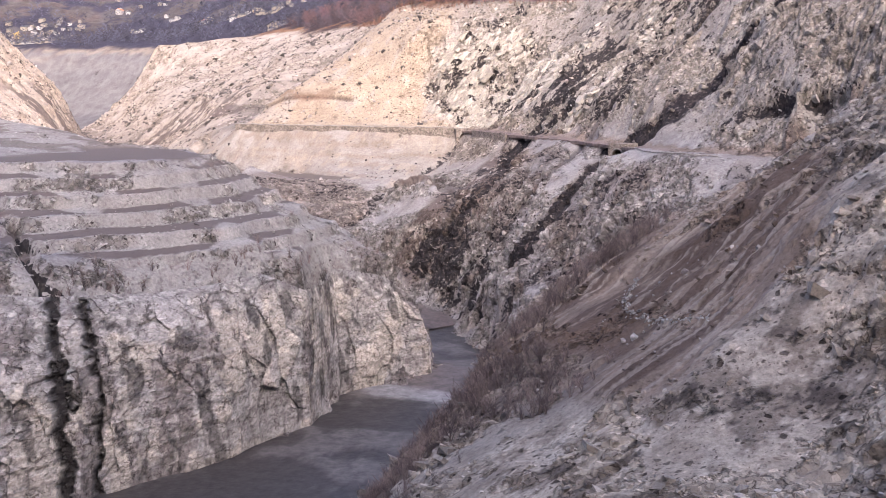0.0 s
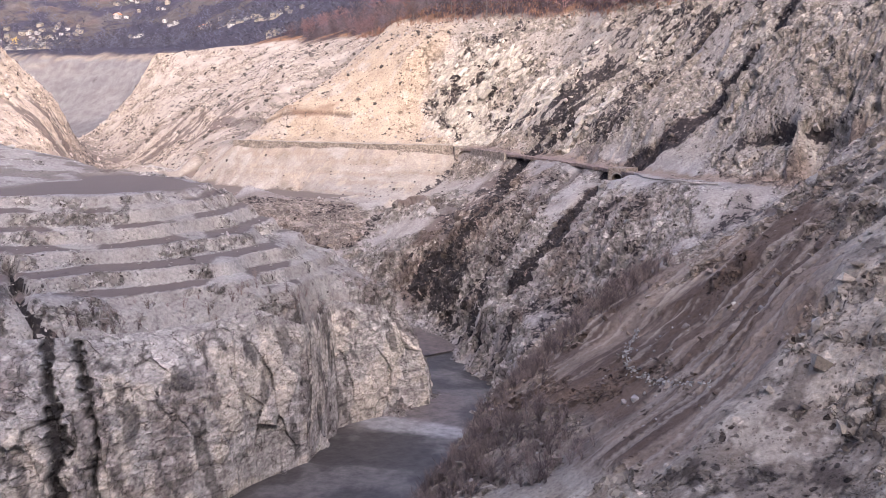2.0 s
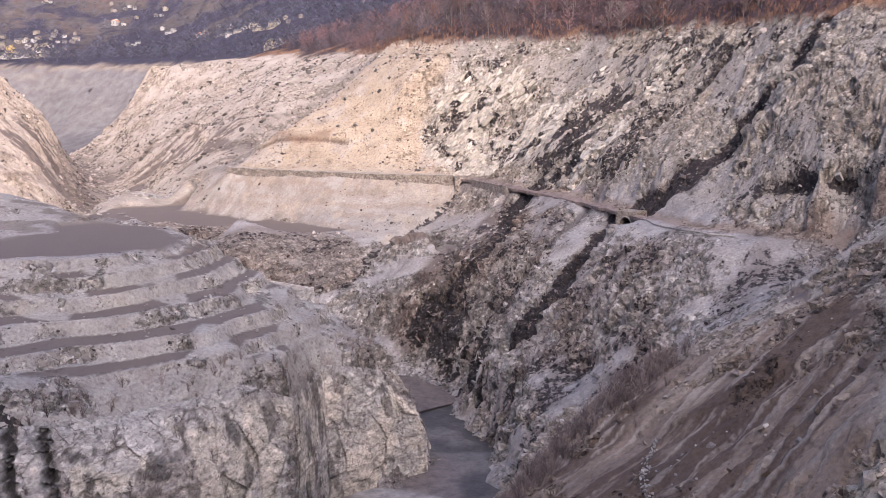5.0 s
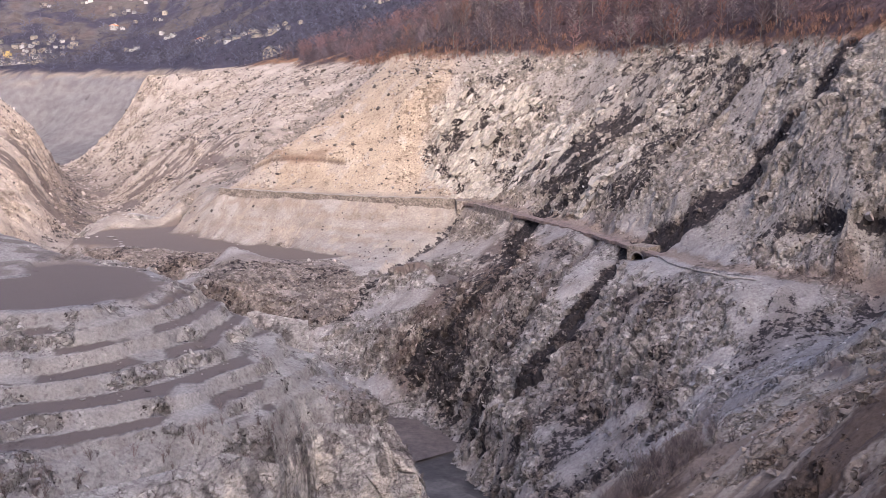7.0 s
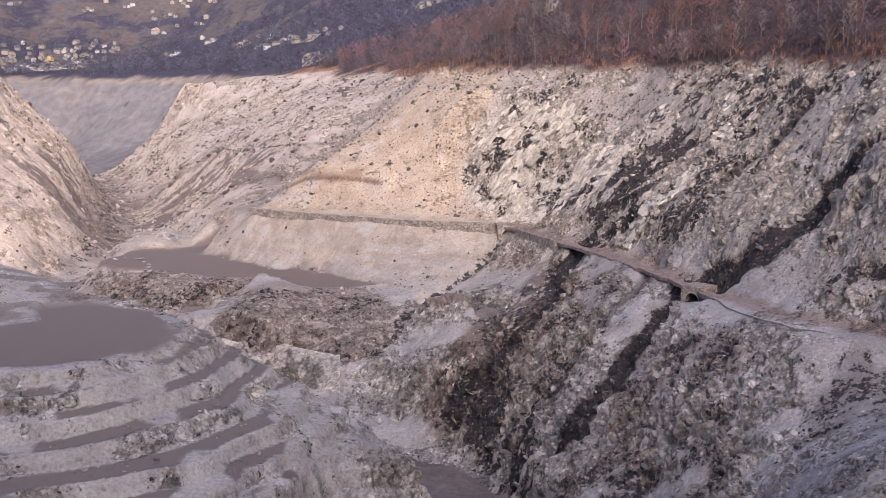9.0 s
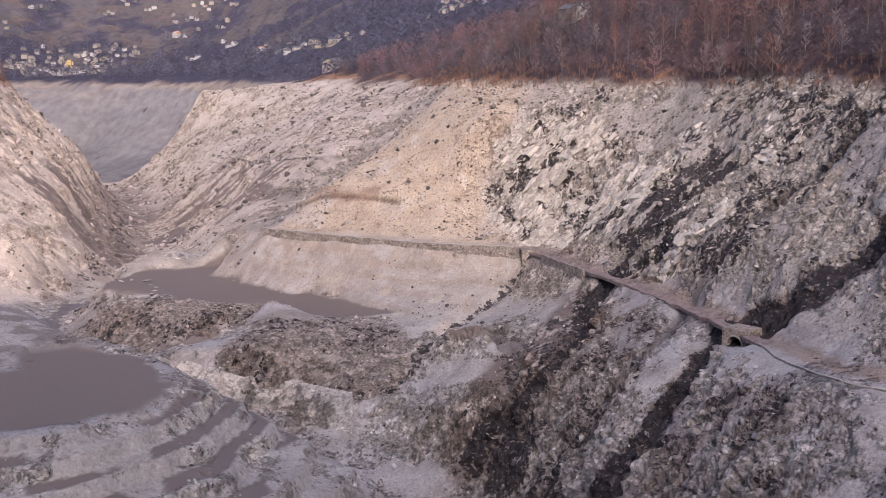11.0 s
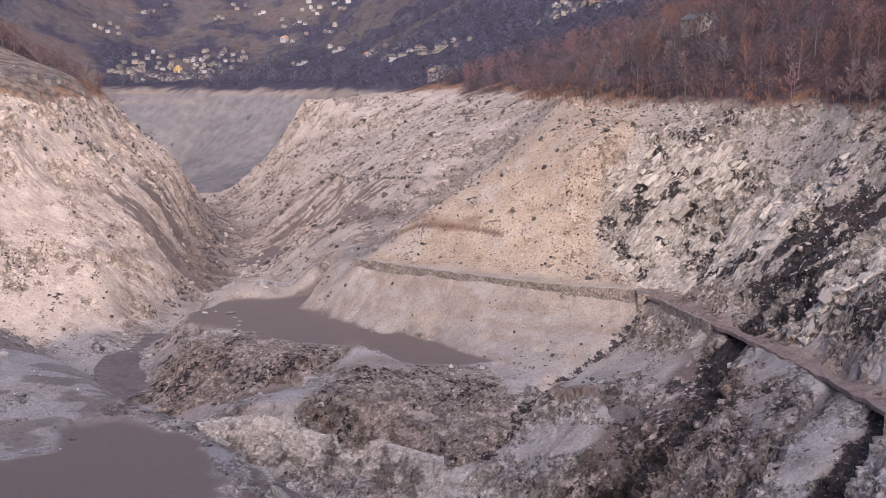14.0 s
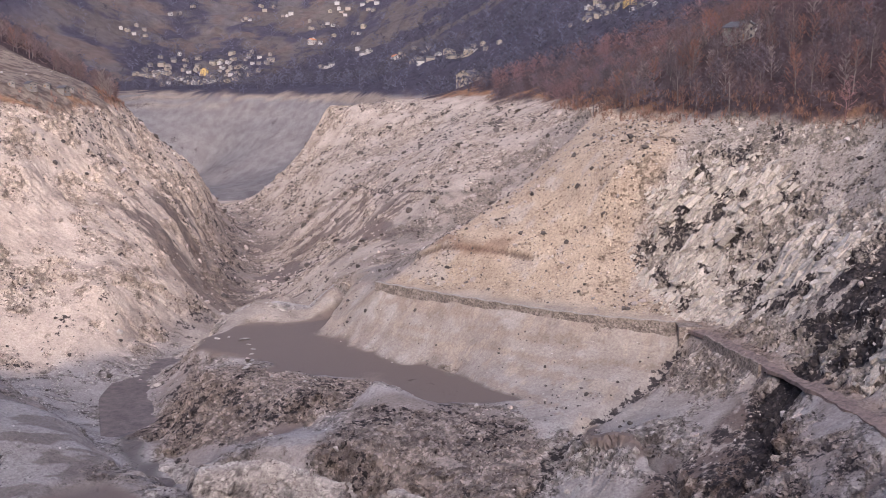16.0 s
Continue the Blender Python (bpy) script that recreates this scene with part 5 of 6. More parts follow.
# ---- twigs ----
class Twigs:
    def __init__(self):
        self.v, self.f = [], []

    def limb(self, pts, r0, r1, sides=3):
        base = len(self.v)
        for i, p in enumerate(pts):
            r = r0 + (r1 - r0) * i / (len(pts) - 1)
            for s in range(sides):
                a = 6.2832 * s / sides
                self.v.append((p[0] + r * math.cos(a), p[1] + r * math.sin(a), p[2]))
        for i in range(len(pts) - 1):
            for s in range(sides):
                a, b = base + i * sides + s, base + i * sides + (s + 1) % sides
                self.f += [(a, b, b + sides), (a, b + sides, a + sides)]

    def twig(self, a, b, w, r):
        d = Vector(b) - Vector(a)
        n = d.cross(Vector((r.uniform(-1, 1), r.uniform(-1, 1), r.uniform(-1, 1)))).normalized() * w
        k = len(self.v)
        self.v += [tuple(Vector(a) - n * 0.5), tuple(Vector(a) + n * 0.5), tuple(b)]
        self.f.append((k, k + 1, k + 2))


# ---- shrubs ----
def shrub(seed, h, stems):
    r = random.Random(seed)
    t = Twigs()
    for i in range(stems):
        a, s = r.uniform(0, 6.28), r.uniform(0.15, 0.7)
        d = Vector((math.cos(a) * s, math.sin(a) * s, 1)).normalized()
        e = d * h * r.uniform(0.6, 1.0)
        t.twig(Vector((r.uniform(-0.2, 0.2), r.uniform(-0.2, 0.2), -0.2)), e, 0.1, r)
        for j in range(4):
            p = e * r.uniform(0.3, 0.9)
            b = r.uniform(0, 6.28)
            t.twig(p, p + Vector((math.cos(b), math.sin(b), r.uniform(0.3, 1.5))).normalized() * h * r.uniform(0.15, 0.4), 0.06, r)
    return t.v, t.f


# ---- trees ----
def bare_tree(seed, h, limbs, twigs, width):
    """A leafless tree: its trunk, and its crown of limbs and twigs."""
    r = random.Random(seed)
    trunk, crown = Twigs(), Twigs()
    lean = (r.uniform(-0.08, 0.08), r.uniform(-0.08, 0.08))
    axis = [(lean[0] * h * t * t + 0.1 * r.uniform(-1, 1) * t, lean[1] * h * t * t, h * 0.92 * t - 0.5 * (1 - t)) for t in (0, 0.2, 0.4, 0.6, 0.8, 1.0)]
    trunk.limb(axis, 0.016 * h, 0.003 * h, 5)
    for i in range(limbs):
        t = 0.16 + 0.82 * (i + r.random()) / limbs
        k = min(4, int(t * 5))
        f = t * 5 - k
        o = Vector(axis[k]).lerp(Vector(axis[k + 1]), f)
        a = i * 2.4 + r.uniform(-0.5, 0.5)
        ln = h * (0.33 - 0.2 * t) * r.uniform(0.8, 1.3)
        up = 0.7 + 0.7 * t
        mid = o + Vector((math.cos(a), math.sin(a), up)).normalized() * ln * 0.55
        end = mid + Vector((math.cos(a), math.sin(a), up * 1.4)).normalized() * ln * 0.5
        crown.limb([o, mid, end], 0.005 * h, 0.0015 * h)
        for j in range(twigs):
            s = r.uniform(0.25, 1.0)
            p = o.lerp(mid, s * 2) if s < 0.5 else mid.lerp(end, s * 2 - 1)
            b = a + r.uniform(-1.6, 1.6)
            q = p + Vector((math.cos(b), math.sin(b), r.uniform(0.1, 1.5))).normalized() * h * r.uniform(0.05, 0.13)
            crown.twig(p, q, width * r.uniform(0.6, 1.2), r)
    return trunk, crown


FOREST = smooth(WATER, WATER + 2.5, PZ + 2.5 * wob) * (Y > 200) * (Y < 2500)
FOREST = FOREST * (1 - 0.93 * open_land) * (1 - smooth(0.1, 0.4, pasture)) * (1 - 0.8 * clearing)

TREES = []
for k in range(6):
    h = (11, 13, 14, 10, 15, 12)[k]
    tr, cr = bare_tree(300 + k, h, 18, 26, 0.16)
    tree = tagged(new("tree"), "leafless brown deciduous tree on the wooded bank", "tree", group="trees of the bank")
    hue = ((0.12, 0.08, 0.076), (0.17, 0.088, 0.07), (0.1, 0.08, 0.084), (0.15, 0.085, 0.075), (0.11, 0.078, 0.078), (0.2, 0.165, 0.16))[k]
    tm = mesh_from("trunk", tr.v, tr.f, MAT_BARK)
    cm = mesh_from("crown", cr.v, cr.f, MAT_TWIG, np.repeat([hue], len(cr.v), 0))
    for nm, me in (("trunk", tm), ("crown", cm)):
        o = new(nm, me)
        o.parent = tree
    TREES.append(tree)
edge_w = FOREST * (PZ < WATER + 40) * (Y > 380) * (Y < 680) * (X > -60) * (X < 160)
spots, _ = scatter(230, edge_w, 21)
spots2, _ = scatter(60, FOREST * (X < -250) * (X > -345) * (Y > 480) * (Y < 760) * (PZ < 170), 22)
for i, p in enumerate(np.concatenate([spots, spots2])):
    m = pose(p[0], p[1], p[2], 0, 0, float(rng.uniform(0, 360))) @ Matrix.Diagonal((*[float(rng.uniform(0.75, 1.15))] * 3, 1))
    if i < len(TREES):
        TREES[i].matrix_world = m
    else:
        t = copy_thing(TREES[i % len(TREES)], Matrix())
        t.matrix_world = m


def woods(name, label, where, template, tones, seed, lo=0.75, hi=1.2):
    r = np.random.default_rng(seed)
    tv, tf = np.array(template[0]), np.array(template[1])
    n = len(where)
    a, s = r.uniform(0, 6.28, n), r.uniform(lo, hi, n)
    c, d = np.cos(a) * s, np.sin(a) * s
    v = np.empty((n, len(tv), 3), np.float32)
    v[..., 0] = c[:, None] * tv[:, 0] - d[:, None] * tv[:, 1] + where[:, :1]
    v[..., 1] = d[:, None] * tv[:, 0] + c[:, None] * tv[:, 1] + where[:, 1:2]
    v[..., 2] = s[:, None] * tv[:, 2] + where[:, 2:]
    f = (tf[None] + (np.arange(n) * len(tv))[:, None, None]).reshape(-1, 3)
    me = mesh_from(name, v.reshape(-1, 3), f, MAT_TWIG, np.repeat(tones, len(tv), 0))
    return tagged(new(name, me), label, "trees", kind="stuff")


def light_tree(seed, h, limbs, twigs, width):
    """A tree for the mass of a wood: a stem and a rounded crown of twigs."""
    r = random.Random(seed)
    t = Twigs()
    t.twig((0, 0, -0.5), (0.3, 0.1, h * 0.7), 0.02 * h, r)
    for i in range(limbs):
        u = (i + r.random()) / limbs
        z, a = h * (0.18 + 0.5 * u), i * 2.4
        ln = h * (0.34 - 0.2 * abs(u - 0.35))
        o = Vector((0, 0, z))
        e = o + Vector((math.cos(a), math.sin(a), 0.35 + 0.9 * u)).normalized() * ln
        t.twig(o, e, width * 0.5, r)
        for j in range(twigs):
            p = o.lerp(e, r.uniform(0.25, 1.0))
            b = a + r.uniform(-1.9, 1.9)
            t.twig(p, p + Vector((math.cos(b), math.sin(b), r.uniform(-0.5, 1.1))).normalized() * h * r.uniform(0.06, 0.15), width * r.uniform(0.6, 1.2), r)
    return t.v, t.f


lip = 2.5 * np.exp(-((near_line(X, Y, [(-13, 118), (-3, 147), (4, 160), (10, 172), (19, 181), (28, 186), (36, 192)]) / 4.5) ** 2)) + 1.2 * lip_rock
brush = lip + 0.25 * smooth(0.6, 1.2, slope) * smooth(12, 40, PZ) * smooth(60, 45, PZ) * (X < 50) * (Y < 400) * near * smooth(0.0, 0.4, fbm(X, Y, Z, 20, 3, 161)) + 0.3 * smooth(5, 2, near_line(X, Y, [(-78, 205), (-60, 222), (-40, 238), (-31, 245), (-27, 264), (-14, 276)]))
sp, _ = scatter(2600, (PZ > WATER - 1) * (PZ < WATER + 9) * (Y > 330) * (Y < 720) * (X > -345) * (X < 150) * (1 - 0.85 * pasture), 28)
woods("undergrowth", "reddish-brown dead bracken and bushes along the edge of the wood", sp, shrub(62, 2.6, 8), np.array((0.2, 0.112, 0.08)) * rng.uniform(0.35, 1.4, (len(sp), 1)), 35, 0.5, 1.3)
sp, _ = scatter(1500, brush * dry_land * (1 - 0.8 * in_steps), 27)
on_face = LEDGES[0][rng.choice(len(LEDGES[0]), 420)]
woods("brushwood", "thin grey leafless bushes rooted in the cliff face", on_face, shrub(63, 1.9, 8), np.array((0.19, 0.165, 0.155)) * rng.uniform(0.5, 1.3, (len(on_face), 1)), 36, 0.5, 1.4)
woods("brushwood", "dead grey-brown leafless shrubs clinging to the banks", sp, shrub(61, 2.4, 9), np.array((0.185, 0.142, 0.13)) * rng.uniform(0.5, 1.4, (len(sp), 1)), 34, 0.5, 1.5)
hill = FOREST * (X > -120) * (X < 330) * (Y > 350) * (Y < 900) * (PZ < 330)
sp, at = scatter(4300, hill, 23)
stand = smooth(-0.25, 0.35, fbm(X, Y, 0 * X, 30, 3, 661)).ravel()[at][:, None]
hue = (np.array((0.085, 0.07, 0.082)) * (1 - stand) + np.array((0.15, 0.09, 0.09)) * stand) * rng.uniform(0.5, 1.4, (len(sp), 1))
woods("woodland", "leafless reddish-brown deciduous wood covering the hillside", sp, light_tree(411, 11.5, 10, 12, 0.2), hue, 31)
hill = FOREST * (X < -250) * (X > -520) * (Y > 430) * (Y < 950)
sp, _ = scatter(1500, hill, 24)
hue = np.array((0.13, 0.092, 0.092)) * rng.uniform(0.55, 1.4, (len(sp), 1))
woods("woodland", "leafless grey-brown deciduous wood above the waterline", sp, light_tree(412, 12, 10, 12, 0.22), hue, 32)
far = FOREST * (Y > 850) * (PZ < 700) * (X > -1100) * (X < 500) * np.clip(1.4 - Y / 2200, 0.2, 1)
sp, _ = scatter(11000, far, 25)
# twig colour tinted blue for the haze of distance
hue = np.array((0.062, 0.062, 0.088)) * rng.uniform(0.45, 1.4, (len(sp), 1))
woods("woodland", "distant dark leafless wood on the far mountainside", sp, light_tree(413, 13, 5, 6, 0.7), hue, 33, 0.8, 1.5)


# ---- road and its walls ----
def masonry(name, rgb):
    mat, nt, bsdf = material(name, 0.92)
    geo = nt.nodes.new("ShaderNodeNewGeometry")
    v = nt.nodes.new("ShaderNodeTexVoronoi")
    v.inputs["Scale"].default_value = 2.2
    nt.links.new(geo.outputs["Position"], v.inputs["Vector"])
    sep = nt.nodes.new("ShaderNodeSeparateColor")
    nt.links.new(v.outputs["Color"], sep.inputs[0])
    st = ramp(nt, sep.outputs[0], (0, tuple(c * 0.55 for c in rgb)), (1, tuple(c * 1.4 for c in rgb)))
    c = times(nt, st, ramp(nt, grain(nt, 3.0, 6), (0.35, (0.65, 0.63, 0.62)), (0.6, (1.1, 1.1, 1.1))))
    nt.links.new(c, bsdf.inputs["Base Color"])
    relief(nt, bsdf, (v.outputs["Distance"], 0.25), (grain(nt, 0.5), 0.08))
    return mat


MAT_WALL = masonry("masonry", (0.21, 0.178, 0.152))
MAT_COPING = plain("coping", (0.28, 0.255, 0.235), 0.9, 0.8)
MAT_ROAD = plain("road_debris", (0.16, 0.122, 0.108), 0.95, 1.2, 0.45, 0.15)


def along(pts, step):
    c, n = ribbon(pts, 0, 0, step)
    return c, n


def road_wall(pts, top, drop, label, thick=0.7, capped=True):
    """A retaining wall that follows the outer edge of the road down to the slope."""
    wall = tagged(new("retaining_wall"), label, "wall", kind="structure")
    c, n = along(pts, 1.2)
    bm, cp = bmesh.new(), bmesh.new()
    rows, crow = [], []
    for i, (p, q) in enumerate(zip(c, n)):
        side = -1.0 if q[1] > 0 else 1.0
        o = p + q * side * 2.3
        b = o + q * side * 0.45
        inn = o - q * side * thick
        zt = top + 0.15 * math.sin(i * 0.9)
        zb = top - drop - 2.0
        rows.append([bm.verts.new((*inn, zb)), bm.verts.new((*inn, zt)), bm.verts.new((*o, zt)), bm.verts.new((*b, zb))])
        e0, e1 = o + q * side * 0.12, inn - q * side * 0.08
        crow.append([cp.verts.new((*e1, zt)), cp.verts.new((*e1, zt + 0.28)), cp.verts.new((*e0, zt + 0.28)), cp.verts.new((*e0, zt))])
    for b_, rr in ((bm, rows), (cp, crow)):
        for r0, r1 in zip(rr[:-1], rr[1:]):
            for k in range(4):
                b_.faces.new((r0[k], r1[k], r1[(k + 1) % 4], r0[(k + 1) % 4]))
        b_.faces.new(rr[0])
        b_.faces.new(rr[-1][::-1])
    part("masonry", bm, MAT_WALL, wall)
    if capped:
        part("coping", cp, MAT_COPING, wall, "pale stone coping")
    else:
        cp.free()
    return wall


road_wall(ROAD[:5], 62.7, 5.5, "long grey masonry retaining wall of the drowned road")
road_wall(ROAD[5:8], 62.0, 5.0, "dark masonry retaining wall of the road over a gully", 0.7, False)
bm = bmesh.new()
c, n = along(ROAD[4:13], 1.5)
rows = []
for i, (p, q) in enumerate(zip(c, n)):
    w0, w1 = 1.7 + 0.6 * math.sin(i * 0.37) * math.sin(i * 1.1), 1.7 + 0.6 * math.sin(i * 0.29 + 1) * math.sin(i * 0.9)
    row = []
    for k, f in enumerate((-w1, -w1, -0.5 * w1, 0, 0.5 * w0, w0, w0)):
        e = p + q * f
        row.append(bm.verts.new((*e, min(63.2, max(61.4, ground_z(*e))) + (-0.8 if k in (0, 6) else 0.12 + 0.08 * math.sin(i * 1.7 + k)))))
    rows.append(row)
for r0, r1 in zip(rows[:-1], rows[1:]):
    for k in range(6):
        bm.faces.new((r0[k], r0[k + 1], r1[k + 1], r1[k]))
road = part("road", bm, MAT_ROAD)
tagged(road, "narrow drowned road covered with reddish debris", "road", kind="structure")


def culvert(x, y, z, turn):
    """A masonry portal with an open arch and a vault behind it."""
    top = tagged(new("culvert_arch"), "grey stone culvert arch under the old road wall", "arch")
    r, hw, ht, depth = 1.9, 3.4, 5.6, 6.0
    arch = [(-r, 0.0), (-r, 2.0)] + [(-r * math.cos(a), 2.0 + r * math.sin(a)) for a in np.linspace(0, math.pi, 13)[1:-1]] + [(r, 2.0), (r, 0.0)]
    n = len(arch)
    outer = [(-hw, 0.0), (-hw, 2.0)] + [(-hw + 2 * hw * i / (n - 5), ht) for i in range(n - 4)] + [(hw, 2.0), (hw, 0.0)]
    bm = bmesh.new()
    fr_ = [[bm.verts.new((px, yy, pz)) for px, pz in ring] for ring, yy in ((outer, 0), (arch, 0), (arch, depth), (outer, depth))]
    for a, b in zip(fr_[:-1], fr_[1:]):
        for i in range(n - 1):
            bm.faces.new((a[i], a[i + 1], b[i + 1], b[i]))
    bm.faces.new(fr_[2][::-1])
    for i in range(n - 1):
        bm.faces.new((fr_[3][i], fr_[3][i + 1], fr_[0][i + 1], fr_[0][i]))
    part("portal", bm, MAT_WALL, top)
    bm = bmesh.new()
    for i in range(1, n - 2):
        (x0, z0), (x1, z1) = arch[i], arch[i + 1]
        o0, o1 = Vector((x0, z0 - 2.0)), Vector((x1, z1 - 2.0))
        s0, s1 = 1 + 0.35 / r, 1 + 0.35 / r
        pts_ = [(x0, z0), (x1, z1), (o1.x * s1, o1.y * s1 + 2.0), (o0.x * s0, o0.y * s0 + 2.0)]
        f = [bm.verts.new((px, -0.12, pz)) for px, pz in pts_]
        b = [bm.verts.new((px, 0.1, pz)) for px, pz in pts_]
        bm.faces.new(f)
        for k in range(4):
            bm.faces.new((f[k], b[k], b[(k + 1) % 4], f[(k + 1) % 4]))
    part("voussoirs", bm, MAT_COPING, top, "ring of pale arch stones")
    top.matrix_world = pose(x, y, z, 0, 0, turn)
    return top


culvert(8.8, 450.6, 56.6, 8)
culvert(53.6, 333.0, 56.8, -45)


def pipe(pts, radius):
    """A pipe laid along the ground."""
    bm = bmesh.new()
    p = np.array(pts, float)
    run = np.linspace(0, len(p) - 1, 40)
    rows = []
    for f in run:
        k = min(int(f), len(p) - 2)
        e, d = p[k] + (p[k + 1] - p[k]) * (f - k), p[k + 1] - p[k]
        d = d / np.hypot(*d)
        z = ground_z(*e) + radius + 0.1
        rows.append([bm.verts.new((e[0] - d[1] * radius * math.cos(a), e[1] + d[0] * radius * math.cos(a), z + radius * math.sin(a))) for a in np.linspace(0, 2 * math.pi, 9)[:-1]])
    for r0, r1 in zip(rows[:-1], rows[1:]):
        for k in range(8):
            bm.faces.new((r0[k], r0[(k + 1) % 8], r1[(k + 1) % 8], r1[k]))
    bm.faces.new(rows[0][::-1])
    bm.faces.new(rows[-1])
    return tagged(part("pipe", bm, MAT_COPING), "pale broken pipe lying along the old path", "pipe")


pipe([(56.9, 322), (58.2, 311), (63, 297), (67, 291), (73, 287)], 0.2)

# ---- houses ----
WHITE = plain("limewash", (0.28, 0.275, 0.27), 0.9, 1.5, 0.12)
CREAM = plain("cream_render", (0.22, 0.195, 0.165), 0.9, 1.5, 0.15)
YELLOW = plain("yellow_render", (0.34, 0.25, 0.1), 0.9, 1.5, 0.12)
GREY_WALL = plain("stone_wall", (0.17, 0.155, 0.145), 0.95, 0.5, 0.4)
SLATE = plain("slate", (0.07, 0.068, 0.072), 0.7, 0.7, 0.4)
TILE = plain("clay_tile", (0.42, 0.17, 0.08), 0.8, 0.7, 0.3)
GLASS = plain("dark_window", (0.04, 0.045, 0.055), 0.2, 2.0, 0.2, 0.0)
WOOD = plain("shutter_wood", (0.16, 0.1, 0.06), 0.8, 0.4)


def house(kind, w, d, h, wall, roof, storeys, label):
    """A gabled house with its windows, door and chimney, at the origin."""
    top = tagged(new("house"), label, "house", group="village houses")
    bm = bmesh.new()
    pitch = 0.32 * w
    prof = [(-w / 2, -3.0), (w / 2, -3.0), (w / 2, h), (0, h + pitch), (-w / 2, h)]
    a = [bm.verts.new((x, -d / 2, z)) for x, z in prof]
    b = [bm.verts.new((x, d / 2, z)) for x, z in prof]
    bm.faces.new(a)
    bm.faces.new(b[::-1])
    for k in range(5):
        bm.faces.new((a[k], b[k], b[(k + 1) % 5], a[(k + 1) % 5]))
    part("wall", bm, wall, top)
    bm = bmesh.new()
    e, t = 0.6, 0.25
    for s in (-1, 1):
        p0, p1 = (0, h + pitch + 0.05), (s * (w / 2 + e), h - e * 0.64 + 0.05)
        ring = [(p0[0], p0[1]), (p1[0], p1[1]), (p1[0], p1[1] + t), (p0[0], p0[1] + t)]
        f = [bm.verts.new((x, -d / 2 - e, z)) for x, z in ring]
        g = [bm.verts.new((x, d / 2 + e, z)) for x, z in ring]
        bm.faces.new(f)
        bm.faces.new(g[::-1])
        for k in range(4):
            bm.faces.new((f[k], g[k], g[(k + 1) % 4], f[(k + 1) % 4]))
    roof_ob = part("roof", bm, roof, top)
    bm = bmesh.new()
    box(bm, w * 0.18, w * 0.18 + 0.7, d * 0.1, d * 0.1 + 0.7, h + pitch * 0.4, h + pitch + 1.0)
    part("chimney", bm, wall, roof_ob)
    for s in range(storeys):
        for i in range(max(2, int(w / 3))):
            x = (i + 0.5) / max(2, int(w / 3)) * w - w / 2
            bm = bmesh.new()
            if s == 0 and i == 0:
                box(bm, x - 0.5, x + 0.5, -d / 2 - 0.05, -d / 2 + 0.1, 0.0, 2.05)
                part("door", bm, WOOD, top)
            else:
                box(bm, x - 0.45, x + 0.45, -d / 2 - 0.04, -d / 2 + 0.1, s * 2.7 + 0.9, s * 2.7 + 2.2)
                part("window", bm, GLASS, top)
        for i in range(max(1, int(d / 4))):
            y = (i + 0.5) / max(1, int(d / 4)) * d - d / 2
            bm = bmesh.new()
            box(bm, w / 2 - 0.1, w / 2 + 0.04, y - 0.45, y + 0.45, s * 2.7 + 0.9, s * 2.7 + 2.2)
            part("window", bm, GLASS, top)
    return top


KINDS = [house("a", 8, 10, 5.6, WHITE, SLATE, 2, "white rendered village house with a grey slate roof"),
         house("b", 7, 8, 5.2, GREY_WALL, SLATE, 2, "grey stone house with a slate roof"),
         house("c", 9, 11, 6.0, CREAM, SLATE, 2, "cream rendered house with a dark roof"),
         house("d", 9, 9, 5.6, WHITE, TILE, 2, "white house with an orange clay tile roof"),
         house("e", 10, 9, 8.0, YELLOW, SLATE, 3, "tall yellow rendered house with a grey roof"),
         house("f", 5, 6, 2.8, GREY_WALL, SLATE, 1, "small weathered stone hut with a slate roof")]
used = set()


def place(kind, x, y, turn, size=1.0):
    m = pose(x, y, ground_z(x, y) + 0.5, 0, 0, turn) @ Matrix.Diagonal((size, size, size * 0.8, 1))
    if kind in used:
        t = copy_thing(KINDS[kind], Matrix())
    else:
        t = KINDS[kind]
        used.add(kind)
    t.matrix_world = m


# hamlet over the left wall
for k, x, y, a in ((5, -275, 572, 30), (1, -271, 580, 60), (5, -272, 595, 20), (1, -267, 600, 75), (5, -270, 611, 40)):
    place(k, x, y, a, 0.55)
# far village
r_ = random.Random(4)
VILLAGE_A = [(-573, 1320), (-577, 1351), (-557, 1329), (-535, 1297), (-565, 1387), (-548, 1356), (-533, 1338), (-546, 1384), (-505, 1321), (-538, 1419), (-520, 1392), (-504, 1369), (-514, 1413), (-487, 1362), (-507, 1434), (-486, 1396), (-494, 1449), (-481, 1422), (-507, 1301), (-532, 1269), (-485, 1330), (-560, 1300), (-520, 1350), (-512, 1340), (-498, 1340), (-540, 1310)]
VILLAGE_B = [(-549, 1632), (-519, 1618), (-468, 1574), (-430, 1623), (-411, 1642), (-448, 1586), (-661, 1419), (-644, 1424), (-645, 1561), (-445, 1647), (-388, 1617), (-565, 1585), (-385, 1532), (-438, 1530)]
VILLAGE_C = [(-276, 1319), (-257, 1281), (-246, 1270), (-246, 1291), (-201, 1113), (-204, 1152), (-194, 1143), (-179, 1091), (-174, 1101), (-158, 1102), (-147, 1086), (-347, 1404), (-387, 1377)]
VILLAGE_D = [(-63, 1062), (-60, 1104), (-44, 1071), (-35, 1077), (-18, 998), (-14, 1049), (-2, 1009), (3, 1000), (-54, 1123)]
